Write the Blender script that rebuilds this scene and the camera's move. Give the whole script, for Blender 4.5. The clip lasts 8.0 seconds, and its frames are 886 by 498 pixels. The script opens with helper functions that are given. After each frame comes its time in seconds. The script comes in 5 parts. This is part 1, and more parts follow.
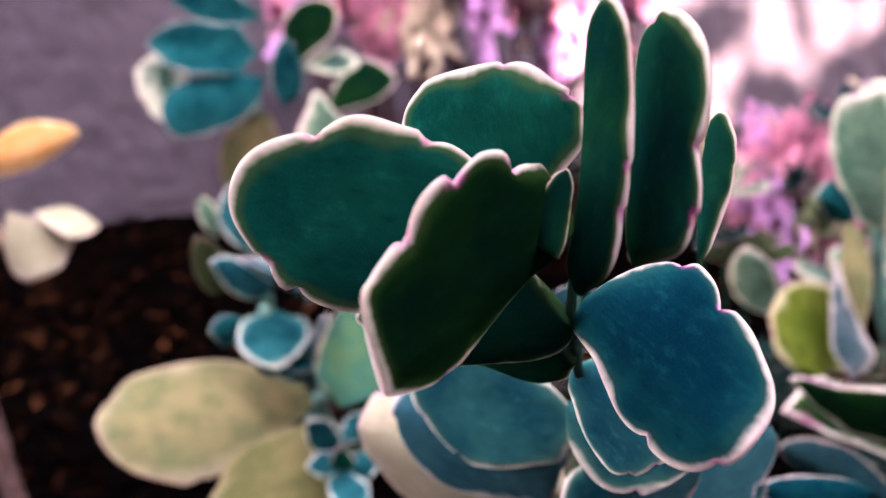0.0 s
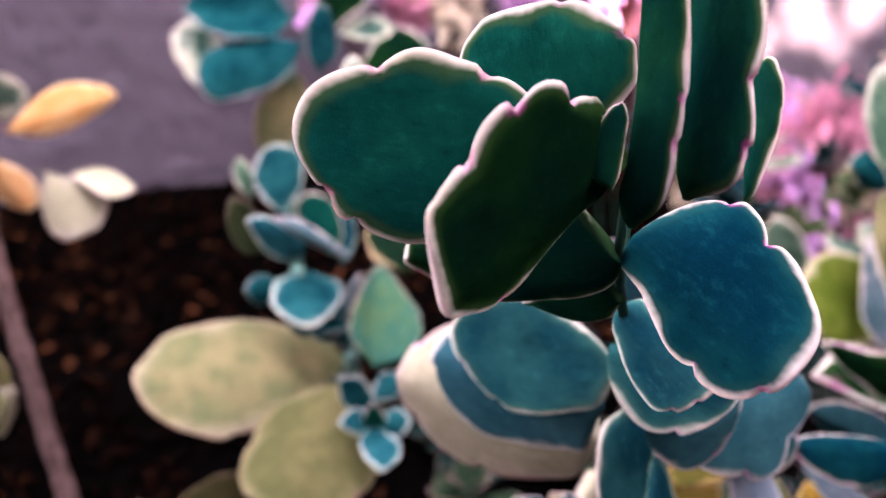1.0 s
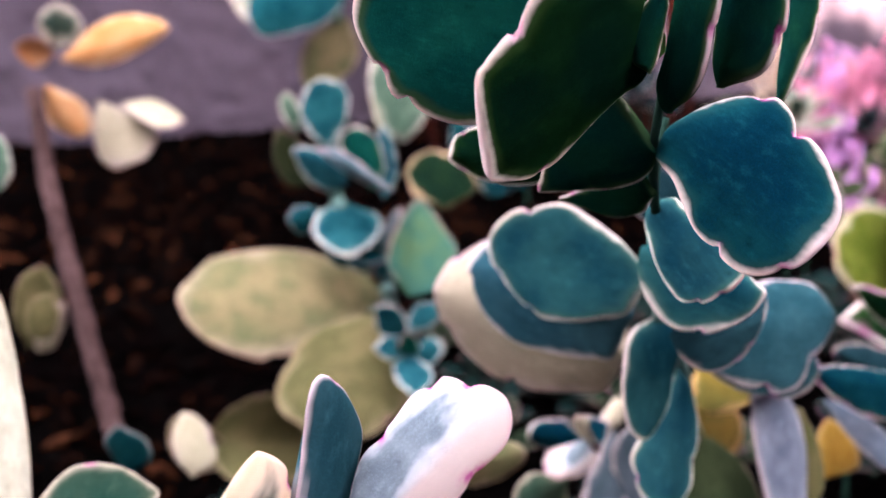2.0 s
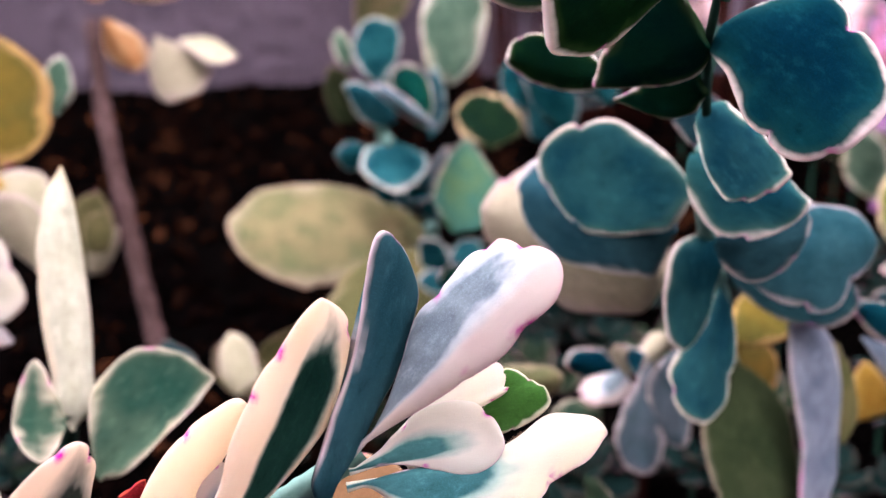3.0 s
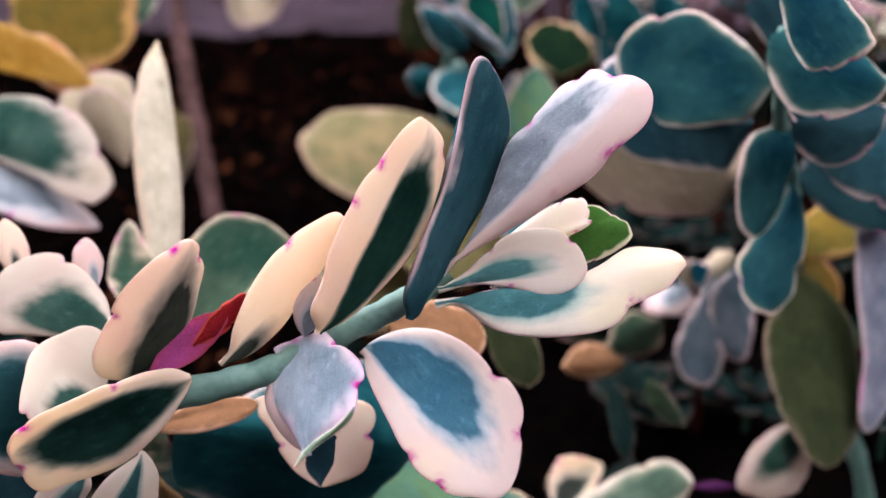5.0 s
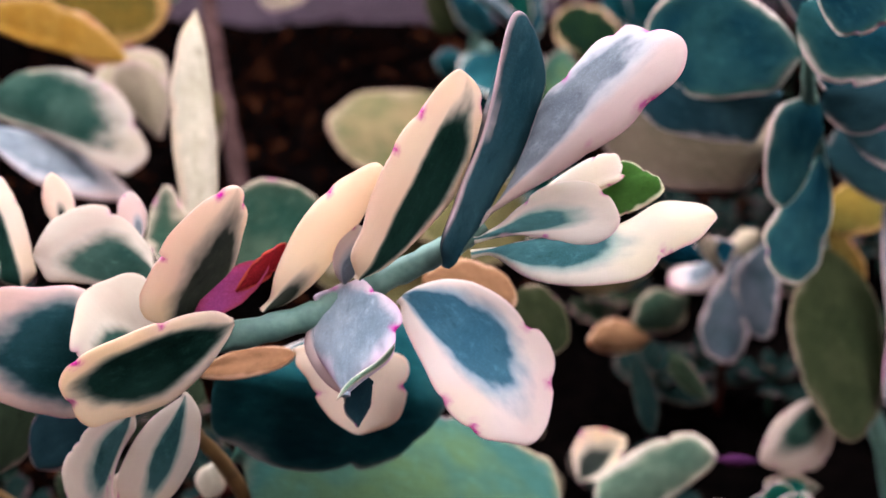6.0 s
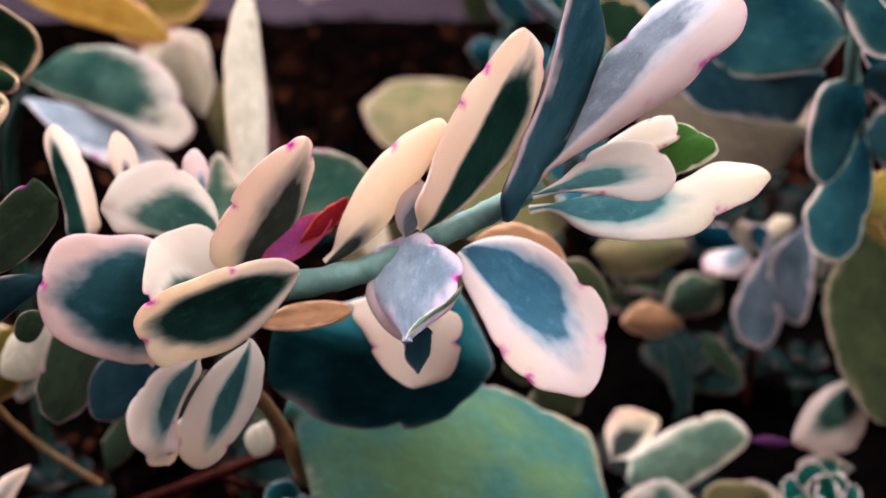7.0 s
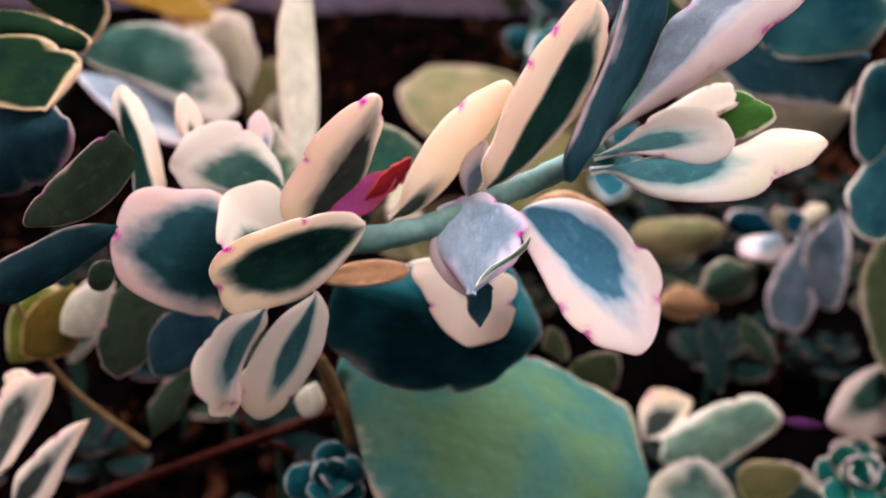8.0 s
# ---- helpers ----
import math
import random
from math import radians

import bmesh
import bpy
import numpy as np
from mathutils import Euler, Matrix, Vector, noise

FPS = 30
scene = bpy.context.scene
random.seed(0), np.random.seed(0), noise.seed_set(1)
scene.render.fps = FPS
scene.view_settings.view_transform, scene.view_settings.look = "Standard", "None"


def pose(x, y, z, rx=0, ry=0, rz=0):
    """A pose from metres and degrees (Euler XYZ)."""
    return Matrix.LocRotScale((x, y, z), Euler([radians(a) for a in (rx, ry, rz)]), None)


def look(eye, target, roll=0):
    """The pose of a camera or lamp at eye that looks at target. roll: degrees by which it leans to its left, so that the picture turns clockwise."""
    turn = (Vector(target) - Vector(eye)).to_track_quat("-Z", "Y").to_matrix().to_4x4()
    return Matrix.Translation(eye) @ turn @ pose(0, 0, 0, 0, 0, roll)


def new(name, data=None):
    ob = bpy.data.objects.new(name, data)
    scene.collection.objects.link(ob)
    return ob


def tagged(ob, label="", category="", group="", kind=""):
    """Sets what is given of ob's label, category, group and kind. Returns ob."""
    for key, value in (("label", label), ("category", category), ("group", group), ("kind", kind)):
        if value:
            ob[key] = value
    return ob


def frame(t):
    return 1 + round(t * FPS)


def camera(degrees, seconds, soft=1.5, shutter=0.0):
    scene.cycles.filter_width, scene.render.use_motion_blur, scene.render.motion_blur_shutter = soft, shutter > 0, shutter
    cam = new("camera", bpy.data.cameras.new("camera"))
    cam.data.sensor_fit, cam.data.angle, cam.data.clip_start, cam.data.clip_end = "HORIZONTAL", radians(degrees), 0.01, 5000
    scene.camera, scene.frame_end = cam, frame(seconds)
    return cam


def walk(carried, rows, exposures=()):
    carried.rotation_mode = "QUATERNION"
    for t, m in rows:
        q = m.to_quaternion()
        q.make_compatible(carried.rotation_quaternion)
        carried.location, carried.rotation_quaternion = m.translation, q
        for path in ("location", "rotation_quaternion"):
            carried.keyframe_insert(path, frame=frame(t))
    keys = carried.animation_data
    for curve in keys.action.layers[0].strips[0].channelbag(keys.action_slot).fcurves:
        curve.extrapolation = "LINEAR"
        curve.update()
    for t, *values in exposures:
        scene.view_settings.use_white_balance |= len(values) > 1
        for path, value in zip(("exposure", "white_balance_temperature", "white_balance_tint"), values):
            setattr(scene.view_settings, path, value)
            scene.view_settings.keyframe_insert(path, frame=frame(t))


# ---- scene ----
cam = camera(47.6, 8.0)
PATH = [
    (0, (0.067, 0.076, 0.373), (-0.055, 1.955, -0.303), -6.6),
    (0.5, (0.063, 0.074, 0.368), (-0.081, 1.947, -0.319), -6.5),
    (1, (0.061, 0.068, 0.368), (-0.107, 1.93, -0.343), -6.2),
    (1.5, (0.06, 0.06, 0.363), (-0.141, 1.908, -0.375), -5.5),
    (3, (0.057, 0.035, 0.344), (-0.256, 1.837, -0.466), -3.2),
    (3.5, (0.054, 0.032, 0.335), (-0.286, 1.821, -0.493), -2.9),
    (4, (0.054, 0.025, 0.332), (-0.307, 1.804, -0.509), -2.5),
    (4.5, (0.053, 0.02, 0.328), (-0.334, 1.788, -0.523), -2.3),
    (6, (0.051, 0.006, 0.319), (-0.397, 1.753, -0.545), -2.1),
    (6.5, (0.047, 0.003, 0.316), (-0.418, 1.749, -0.543), -1.9),
    (7, (0.045, -0.005, 0.313), (-0.436, 1.737, -0.544), -1.5),
    (7.5, (0.04, -0.01, 0.309), (-0.456, 1.727, -0.55), -0.9),
    (8, (0.038, -0.016, 0.308), (-0.471, 1.718, -0.549), -0.7),
]
walk(cam, [(t, look(eye, target, roll)) for t, eye, target, roll in PATH], [(0, 5.42, 6450, 22), (1.5, 5.55, 6330, 23), (3, 5.40, 6450, 22), (3.5, 4.95, 6520, 23), (4.5, 5.02, 6620, 23), (8, 5.08, 6780, 23)])
cam.data.dof.use_dof = True
cam.data.dof.focus_distance = 0.178
cam.data.dof.aperture_fstop = 13.5

# ---- world and light ----
SUN_DIR = Vector((-0.22, 0.90, -0.42)).normalized()      # the way the sunlight travels
world = bpy.data.worlds.new("sky")
scene.world = world
world.use_nodes = True
wt = world.node_tree
sky = wt.nodes.new("ShaderNodeTexSky")
sky.sky_type = "NISHITA"
sky.sun_disc = False
sky.sun_elevation = math.asin(-SUN_DIR.z)
sky.sun_rotation = math.atan2(-SUN_DIR.x, -SUN_DIR.y)
haze = wt.nodes.new("ShaderNodeHueSaturation")      # a pale, hazy sky
haze.inputs["Saturation"].default_value = 0.3
wt.links.new(sky.outputs["Color"], haze.inputs["Color"])
wt.links.new(haze.outputs["Color"], wt.nodes["Background"].inputs["Color"])
wt.nodes["Background"].inputs["Strength"].default_value = 0.15
sun_data = bpy.data.lights.new("sun", "SUN")
sun_data.energy, sun_data.angle, sun_data.color = 2.2, radians(0.8), (1.0, 0.86, 0.72)
sun = new("sun", sun_data)
sun.rotation_euler = SUN_DIR.to_track_quat("-Z", "Y").to_euler()
sun.location = (0.8, -2.0, 3.0)


# ---- materials ----
def material(name):
    m = bpy.data.materials.new(name)
    m.use_nodes = True
    t = m.node_tree
    return m, t, t.nodes["Principled BSDF"], t.nodes["Material Output"]


def mixed(t, fac, a, b):
    n = t.nodes.new("ShaderNodeMix")
    n.data_type = "RGBA"
    for slot, v in ((0, fac), (6, a), (7, b)):
        if hasattr(v, "links"):
            t.links.new(v, n.inputs[slot])
        else:
            n.inputs[slot].default_value = v if slot == 0 else (*v, 1.0)
    return n.outputs[2]


def maths(t, op, a, b=0.5):
    n = t.nodes.new("ShaderNodeMath")
    n.operation = op
    for k, v in enumerate((a, b)):
        if hasattr(v, "links"):
            t.links.new(v, n.inputs[k])
        else:
            n.inputs[k].default_value = v
    return n.outputs[0]


def ramped(t, v, lo, hi):
    n = t.nodes.new("ShaderNodeMapRange")
    n.interpolation_type = "SMOOTHSTEP"
    t.links.new(v, n.inputs[0])
    n.inputs[1].default_value, n.inputs[2].default_value = lo, hi
    return n.outputs[0]


def noisy(t, vector, scale, detail=3.0, rough=0.55):
    n = t.nodes.new("ShaderNodeTexNoise")
    n.inputs["Scale"].default_value, n.inputs["Detail"].default_value = scale, detail
    n.inputs["Roughness"].default_value = rough
    if vector is not None:
        t.links.new(vector, n.inputs["Vector"])
    return n.outputs["Fac"]


def stretched(t, vector, s):
    n = t.nodes.new("ShaderNodeVectorMath")
    n.operation = "MULTIPLY"
    t.links.new(vector, n.inputs[0])
    n.inputs[1].default_value = s
    return n.outputs[0]


def bumped(t, height, strength, distance):
    n = t.nodes.new("ShaderNodeBump")
    n.inputs["Strength"].default_value, n.inputs["Distance"].default_value = strength, distance
    t.links.new(height, n.inputs["Height"])
    return n.outputs[0]


def leaf_material(name, c1, c2, rim, width, soft, wander, back=0.04, edge=None, rough=0.5, blush=(0.55, 0.015, 0.30), key="rim", mark=0.45, halo=None):
    """Fleshy leaf: a green heart that frays into a pale margin, a thin outermost line, and crimson marks in the notches."""
    m, t, bsdf, out = material(name)
    a = t.nodes.new("ShaderNodeAttribute"); a.attribute_name = "rim"
    b = t.nodes.new("ShaderNodeAttribute"); b.attribute_name = "leaf_co"
    c = t.nodes.new("ShaderNodeAttribute"); c.attribute_name = "tooth"
    info = t.nodes.new("ShaderNodeObjectInfo")
    streaks = noisy(t, stretched(t, b.outputs["Vector"], (1.3, 0.7, 1.0)), 1.2, 2.5, 0.5)
    patches = noisy(t, b.outputs["Vector"], 0.55, 2.0)
    grain = noisy(t, b.outputs["Vector"], 34.0, 3.0, 0.75)
    veins = noisy(t, stretched(t, b.outputs["Vector"], (5.0, 0.7, 1.0)), 1.5, 4.0, 0.65)
    k = t.nodes.new("ShaderNodeAttribute"); k.attribute_name = key
    fray = noisy(t, stretched(t, b.outputs["Vector"], (2.0, 1.2, 1.0)), 1.9, 2.0, 0.5)
    d = maths(t, "ADD", k.outputs["Fac"], maths(t, "MULTIPLY", maths(t, "SUBTRACT", streaks, 0.5), wander))
    d = maths(t, "ADD", d, maths(t, "MULTIPLY", maths(t, "SUBTRACT", fray, 0.5), 0.35 * wander + 0.03))
    inner = ramped(t, d, width - soft, width + soft)
    near = maths(t, "SUBTRACT", 1.0, ramped(t, maths(t, "ADD", a.outputs["Fac"], maths(t, "MULTIPLY", patches, 0.5)), 0.25, 0.75))
    heart = mixed(t, maths(t, "ADD", maths(t, "MULTIPLY", ramped(t, patches, 0.36, 0.66), 0.85), maths(t, "MULTIPLY", near, 0.45)), c1, c2)
    heart = mixed(t, maths(t, "MULTIPLY", ramped(t, veins, 0.52, 0.8), 0.16), heart, tuple(min(1, 1.9 * v) for v in c2))
    heart = mixed(t, maths(t, "MULTIPLY", ramped(t, grain, 0.48, 0.70), 0.35), heart, tuple(min(1, 2.2 * v + 0.0006) for v in c1))
    bloom = noisy(t, stretched(t, b.outputs["Vector"], (1.5, 0.8, 1.0)), 2.4, 7.0, 0.7)
    heart = mixed(t, maths(t, "MULTIPLY", ramped(t, bloom, 0.5, 0.78), 0.4), heart, tuple(min(1, 2.2 * v + 0.001) for v in c2))
    heart = mixed(t, maths(t, "MULTIPLY", ramped(t, bloom, 0.48, 0.25), 0.5), heart, tuple(0.45 * v for v in c1))
    pale = mixed(t, maths(t, "MULTIPLY", ramped(t, patches, 0.4, 0.65), 0.55), rim, tuple(v * k for v, k in zip(rim, (1.0, 0.86, 0.88))))
    tint = noisy(t, b.outputs["Vector"], 0.35, 1.0)
    pale = mixed(t, maths(t, "MULTIPLY", ramped(t, tint, 0.5, 0.68), 0.6), pale, tuple(v * k for v, k in zip(rim, (1.02, 0.97, 0.78))))
    pale = mixed(t, maths(t, "MULTIPLY", ramped(t, veins, 0.52, 0.8), 0.10), pale, tuple(v * k for v, k in zip(rim, (0.62, 0.72, 0.72))))
    if halo:
        heart = mixed(t, maths(t, "MULTIPLY", ramped(t, d, width + 0.6 * soft + 0.14, width + 0.5 * soft), 0.8), heart, halo)
    colour = mixed(t, inner, pale, heart)
    line = ramped(t, a.outputs["Fac"], -0.03, 0.045)
    colour = mixed(t, line, edge or tuple(v * k for v, k in zip(rim, (1.0, 0.82, 0.86))), colour)
    spots = maths(t, "MULTIPLY", c.outputs["Fac"], ramped(t, noisy(t, b.outputs["Vector"], 5.0, 2.0), 0.28, 0.5))
    colour = mixed(t, maths(t, "MULTIPLY", spots, mark), colour, blush)
    shade = maths(t, "ADD", maths(t, "MULTIPLY", info.outputs["Random"], 0.2), 0.86)
    hsv = t.nodes.new("ShaderNodeHueSaturation")
    t.links.new(colour, hsv.inputs["Color"])
    t.links.new(shade, hsv.inputs["Value"])
    t.links.new(maths(t, "ADD", maths(t, "MULTIPLY", info.outputs["Random"], 0.018), 0.491), hsv.inputs["Hue"])
    colour = hsv.outputs["Color"]
    t.links.new(colour, bsdf.inputs["Base Color"])
    t.links.new(maths(t, "ADD", maths(t, "MULTIPLY", veins, 0.25), rough - 0.02), bsdf.inputs["Roughness"])
    bsdf.inputs["Specular IOR Level"].default_value = 0.0
    h = maths(t, "ADD", maths(t, "MULTIPLY", veins, 0.3), maths(t, "MULTIPLY", grain, 0.25))
    h = maths(t, "ADD", h, maths(t, "MULTIPLY", noisy(t, b.outputs["Vector"], 0.9, 2.0), 2.2))
    normal = bumped(t, h, 0.45, 0.0010)
    t.links.new(normal, bsdf.inputs["Normal"])
    thin = t.nodes.new("ShaderNodeBsdfTranslucent")
    t.links.new(colour, thin.inputs["Color"])
    mix = t.nodes.new("ShaderNodeMixShader")
    t.links.new(maths(t, "ADD", maths(t, "MULTIPLY", inner, back - 0.48), 0.48), mix.inputs[0])
    t.links.new(bsdf.outputs[0], mix.inputs[1])
    t.links.new(thin.outputs[0], mix.inputs[2])
    t.links.new(mix.outputs[0], out.inputs["Surface"])
    return m


CREAM, ROSE, PEACH = (0.81, 0.67, 0.50), (0.78, 0.48, 0.50), (0.82, 0.57, 0.43)
LEAVES = {
    "dark": leaf_material("shade_darkened_green_leaf", (0.0007, 0.0060, 0.0030), (0.0020, 0.0100, 0.0022), (0.80, 0.66, 0.56), 0.045, 0.052, 0.07, edge=(0.80, 0.58, 0.55), halo=(0.016, 0.032, 0.008), mark=0.6),
    "bottle": leaf_material("bottle_green_leaf", (0.0008, 0.0135, 0.0110), (0.0020, 0.0190, 0.0090), (0.80, 0.66, 0.56), 0.045, 0.052, 0.07, edge=(0.80, 0.58, 0.55), halo=(0.026, 0.048, 0.016), mark=0.6),
    "blue": leaf_material("blue_green_leaf", (0.0003, 0.012, 0.020), (0.0016, 0.025, 0.029), (0.80, 0.66, 0.56), 0.045, 0.060, 0.10, edge=(0.80, 0.58, 0.55), halo=(0.008, 0.038, 0.036), mark=0.6),
    "sage": leaf_material("sea_green_leaf", (0.0008, 0.034, 0.026), (0.0026, 0.056, 0.036), (0.80, 0.66, 0.56), 0.045, 0.052, 0.07, edge=(0.80, 0.58, 0.55), halo=(0.040, 0.078, 0.026), mark=0.6),
    "greyl": leaf_material("mauve_grey_leaf", (0.034, 0.062, 0.068), (0.10, 0.115, 0.125), (0.76, 0.62, 0.56), 0.10, 0.17, 0.30),
    "shade": leaf_material("low_shaded_leaf", (0.003, 0.009, 0.008), (0.007, 0.015, 0.012), (0.16, 0.12, 0.09), -0.03, 0.12, 0.20, mark=0.2),
    "darky": leaf_material("yellow_edged_leaf", (0.003, 0.010, 0.006), (0.007, 0.018, 0.007), (0.66, 0.48, 0.24), 0.05, 0.09, 0.14, edge=(0.80, 0.52, 0.36)),
    "palel": leaf_material("brightened_pale_green_leaf", (0.045, 0.088, 0.055), (0.11, 0.155, 0.10), (0.80, 0.70, 0.55), 0.10, 0.20, 0.30),
    "creamg": leaf_material("grey_green_hearted_leaf", (0.009, 0.030, 0.022), (0.030, 0.064, 0.046), (0.56, 0.49, 0.38), 0.10, 0.22, 0.40, key="heart", mark=0.3),
    "tealr": leaf_material("pale_rimmed_teal_leaf", (0.002, 0.024, 0.030), (0.012, 0.068, 0.070), (0.70, 0.66, 0.56), 0.05, 0.09, 0.14, halo=(0.040, 0.105, 0.100), mark=0.15),
    "khaki": leaf_material("khaki_leaf", (0.105, 0.085, 0.034), (0.060, 0.058, 0.020), (0.30, 0.24, 0.13), 0.0, 0.2, 0.3, mark=0.2),
    "ivory": leaf_material("ivory_leaf", (0.27, 0.225, 0.14), (0.32, 0.26, 0.17), (0.50, 0.38, 0.32), 0.05, 0.16, 0.3, mark=0.4),
    "gold": leaf_material("golden_leaf", (0.28, 0.135, 0.018), (0.32, 0.175, 0.033), (0.52, 0.32, 0.12), 0.06, 0.14, 0.2, mark=0.2),
    "bluel": leaf_material("light_blue_green_leaf", (0.003, 0.026, 0.036), (0.014, 0.060, 0.058), (0.80, 0.68, 0.54), 0.045, 0.062, 0.11, edge=(0.80, 0.58, 0.55), halo=(0.030, 0.085, 0.070), mark=0.6),
    "teal": leaf_material("teal_leaf", (0.001, 0.02, 0.024), (0.006, 0.05, 0.05), (0.50, 0.47, 0.40), -0.03, 0.12, 0.16, halo=(0.018, 0.072, 0.070), mark=0.15),
    "pale": leaf_material("pale_green_leaf", (0.024, 0.050, 0.036), (0.060, 0.095, 0.068), (0.62, 0.55, 0.42), 0.20, 0.34, 0.30),
    "cream": leaf_material("variegated_leaf", (0.005, 0.028, 0.028), (0.015, 0.056, 0.06), (0.76, 0.60, 0.51), 0.04, 0.22, 0.5, edge=ROSE, halo=(0.1, 0.17, 0.17), key="heart", mark=1.0),
    "creamw": leaf_material("white_margined_leaf", (0.020, 0.075, 0.072), (0.05, 0.14, 0.13), (0.73, 0.66, 0.53), 0.04, 0.25, 0.5, edge=(0.86, 0.56, 0.60), halo=(0.22, 0.33, 0.27), key="heart", mark=1.0),
    "creamb": leaf_material("blue_hearted_leaf", (0.02, 0.08, 0.105), (0.042, 0.125, 0.15), (0.76, 0.64, 0.56), 0.04, 0.28, 0.6, edge=ROSE, halo=(0.2, 0.3, 0.33), key="heart", mark=1.0),
    "creamd": leaf_material("dark_hearted_leaf", (0.0026, 0.012, 0.0085), (0.008, 0.028, 0.02), CREAM, 0.04, 0.16, 0.45, edge=PEACH, halo=(0.1, 0.13, 0.1), key="heart", mark=1.0),
    "creamo": leaf_material("olive_hearted_leaf", (0.0216, 0.0264, 0.0216), (0.0384, 0.0456, 0.0312), CREAM, 0.04, 0.28, 0.6, edge=PEACH, halo=(0.2, 0.19, 0.15), key="heart", mark=1.0),
    "creaml": leaf_material("lilac_hearted_leaf", (0.11, 0.135, 0.145), (0.19, 0.215, 0.215), (0.70, 0.58, 0.50), 0.06, 0.26, 0.6, edge=ROSE, halo=(0.36, 0.38, 0.38), key="heart", mark=1.0),
    "green": leaf_material("fresh_green_leaf", (0.0168, 0.056, 0.00784), (0.028, 0.084, 0.0168), (0.66, 0.66, 0.42), 0.07, 0.05, 0.1),
    "lilac": leaf_material("lilac_leaf", (0.13, 0.185, 0.21), (0.24, 0.285, 0.30), (0.74, 0.62, 0.68), 0.10, 0.12, 0.4, edge=(0.75, 0.42, 0.58), mark=1.0),
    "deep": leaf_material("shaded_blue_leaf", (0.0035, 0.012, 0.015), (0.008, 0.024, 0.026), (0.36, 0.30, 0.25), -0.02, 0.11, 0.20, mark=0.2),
    "deepolive": leaf_material("dark_olive_leaf", (0.009, 0.015, 0.008), (0.020, 0.030, 0.016), (0.42, 0.32, 0.24), -0.01, 0.10, 0.20, mark=0.6),
    "deepgreen": leaf_material("broad_green_leaf", (0.058, 0.106, 0.045), (0.026, 0.088, 0.070), (0.56, 0.42, 0.28), -0.03, 0.11, 0.25, mark=0.2),
    "mossy": leaf_material("mossy_green_leaf", (0.008, 0.026, 0.016), (0.034, 0.052, 0.030), (0.52, 0.41, 0.29), 0.02, 0.20, 0.30, edge=(0.60, 0.44, 0.34)),
    "olive": leaf_material("olive_leaf", (0.018, 0.026, 0.011), (0.034, 0.042, 0.018), (0.34, 0.28, 0.19), -0.02, 0.16, 0.25, mark=0.2),
    "yellow": leaf_material("yellowing_leaf", (0.17, 0.13, 0.060), (0.080, 0.085, 0.034), (0.40, 0.30, 0.20), 0.02, 0.22, 0.3, mark=0.0),
    "white": leaf_material("bleached_leaf", (0.38, 0.345, 0.235), (0.45, 0.40, 0.29), (0.66, 0.55, 0.38), 0.10, 0.15, 0.3, edge=(0.66, 0.54, 0.36), mark=0.0),
    "orange": leaf_material("orange_leaf", (0.30, 0.12, 0.035), (0.34, 0.17, 0.07), (0.60, 0.42, 0.26), 0.06, 0.14, 0.2),
    "greenlit": leaf_material("lit_green_leaf", (0.08, 0.112, 0.012), (0.136, 0.16, 0.024), (0.70, 0.60, 0.36), 0.08, 0.07, 0.1, back=0.3),
    "bracttip": leaf_material("torn_red_bract", (0.22, 0.014, 0.03), (0.1, 0.006, 0.012), (0.45, 0.05, 0.05), 0.10, 0.10, 0.5, back=0.3),
    "yelloworange": leaf_material("ochre_leaf", (0.10, 0.060, 0.011), (0.060, 0.048, 0.011), (0.42, 0.24, 0.09), 0.10, 0.10, 0.4),
    "slate": leaf_material("slate_green_leaf", (0.009, 0.036, 0.044), (0.020, 0.058, 0.064), (0.72, 0.60, 0.56), 0.02, 0.09, 0.15),
    "greyed": leaf_material("grey_lilac_leaf", (0.09, 0.108, 0.13), (0.17, 0.175, 0.195), (0.60, 0.50, 0.46), 0.0, 0.16, 0.25),
    "peach": leaf_material("peach_leaf", (0.16, 0.075, 0.036), (0.21, 0.10, 0.05), (0.55, 0.32, 0.20), 0.10, 0.10, 0.3),
    "bractplum": leaf_material("plum_bract", (0.055, 0.014, 0.055), (0.075, 0.018, 0.060), (0.10, 0.03, 0.08), 0.10, 0.10, 0.5),
    "bract": leaf_material("dry_red_bract", (0.30, 0.055, 0.19), (0.36, 0.05, 0.12), (0.36, 0.06, 0.12), 0.10, 0.10, 0.5, back=0.3),
}


def plain(name, c1, c2, scale, rough=0.7, bump=0.4, distance=0.001, detail=5.0, spec=0.3, spread=0.3):
    m, t, bsdf, out = material(name)
    co = t.nodes.new("ShaderNodeTexCoord")
    geo = t.nodes.new("ShaderNodeNewGeometry")
    a = noisy(t, co.outputs["Object"], scale, detail, 0.65)
    b = noisy(t, co.outputs["Object"], scale * 0.13, 3.0)
    colour = mixed(t, ramped(t, a, 0.3, 0.7), c1, c2)
    colour = mixed(t, maths(t, "MULTIPLY", ramped(t, b, 0.4, 0.7), 0.5), colour, tuple(0.55 * v for v in c1))
    hsv = t.nodes.new("ShaderNodeHueSaturation")
    t.links.new(colour, hsv.inputs["Color"])
    t.links.new(maths(t, "ADD", maths(t, "MULTIPLY", geo.outputs["Random Per Island"], 2 * spread), 1 - spread), hsv.inputs["Value"])
    t.links.new(hsv.outputs["Color"], bsdf.inputs["Base Color"])
    bsdf.inputs["Roughness"].default_value = rough
    bsdf.inputs["Specular IOR Level"].default_value = spec
    t.links.new(bumped(t, a, bump, distance), bsdf.inputs["Normal"])
    return m


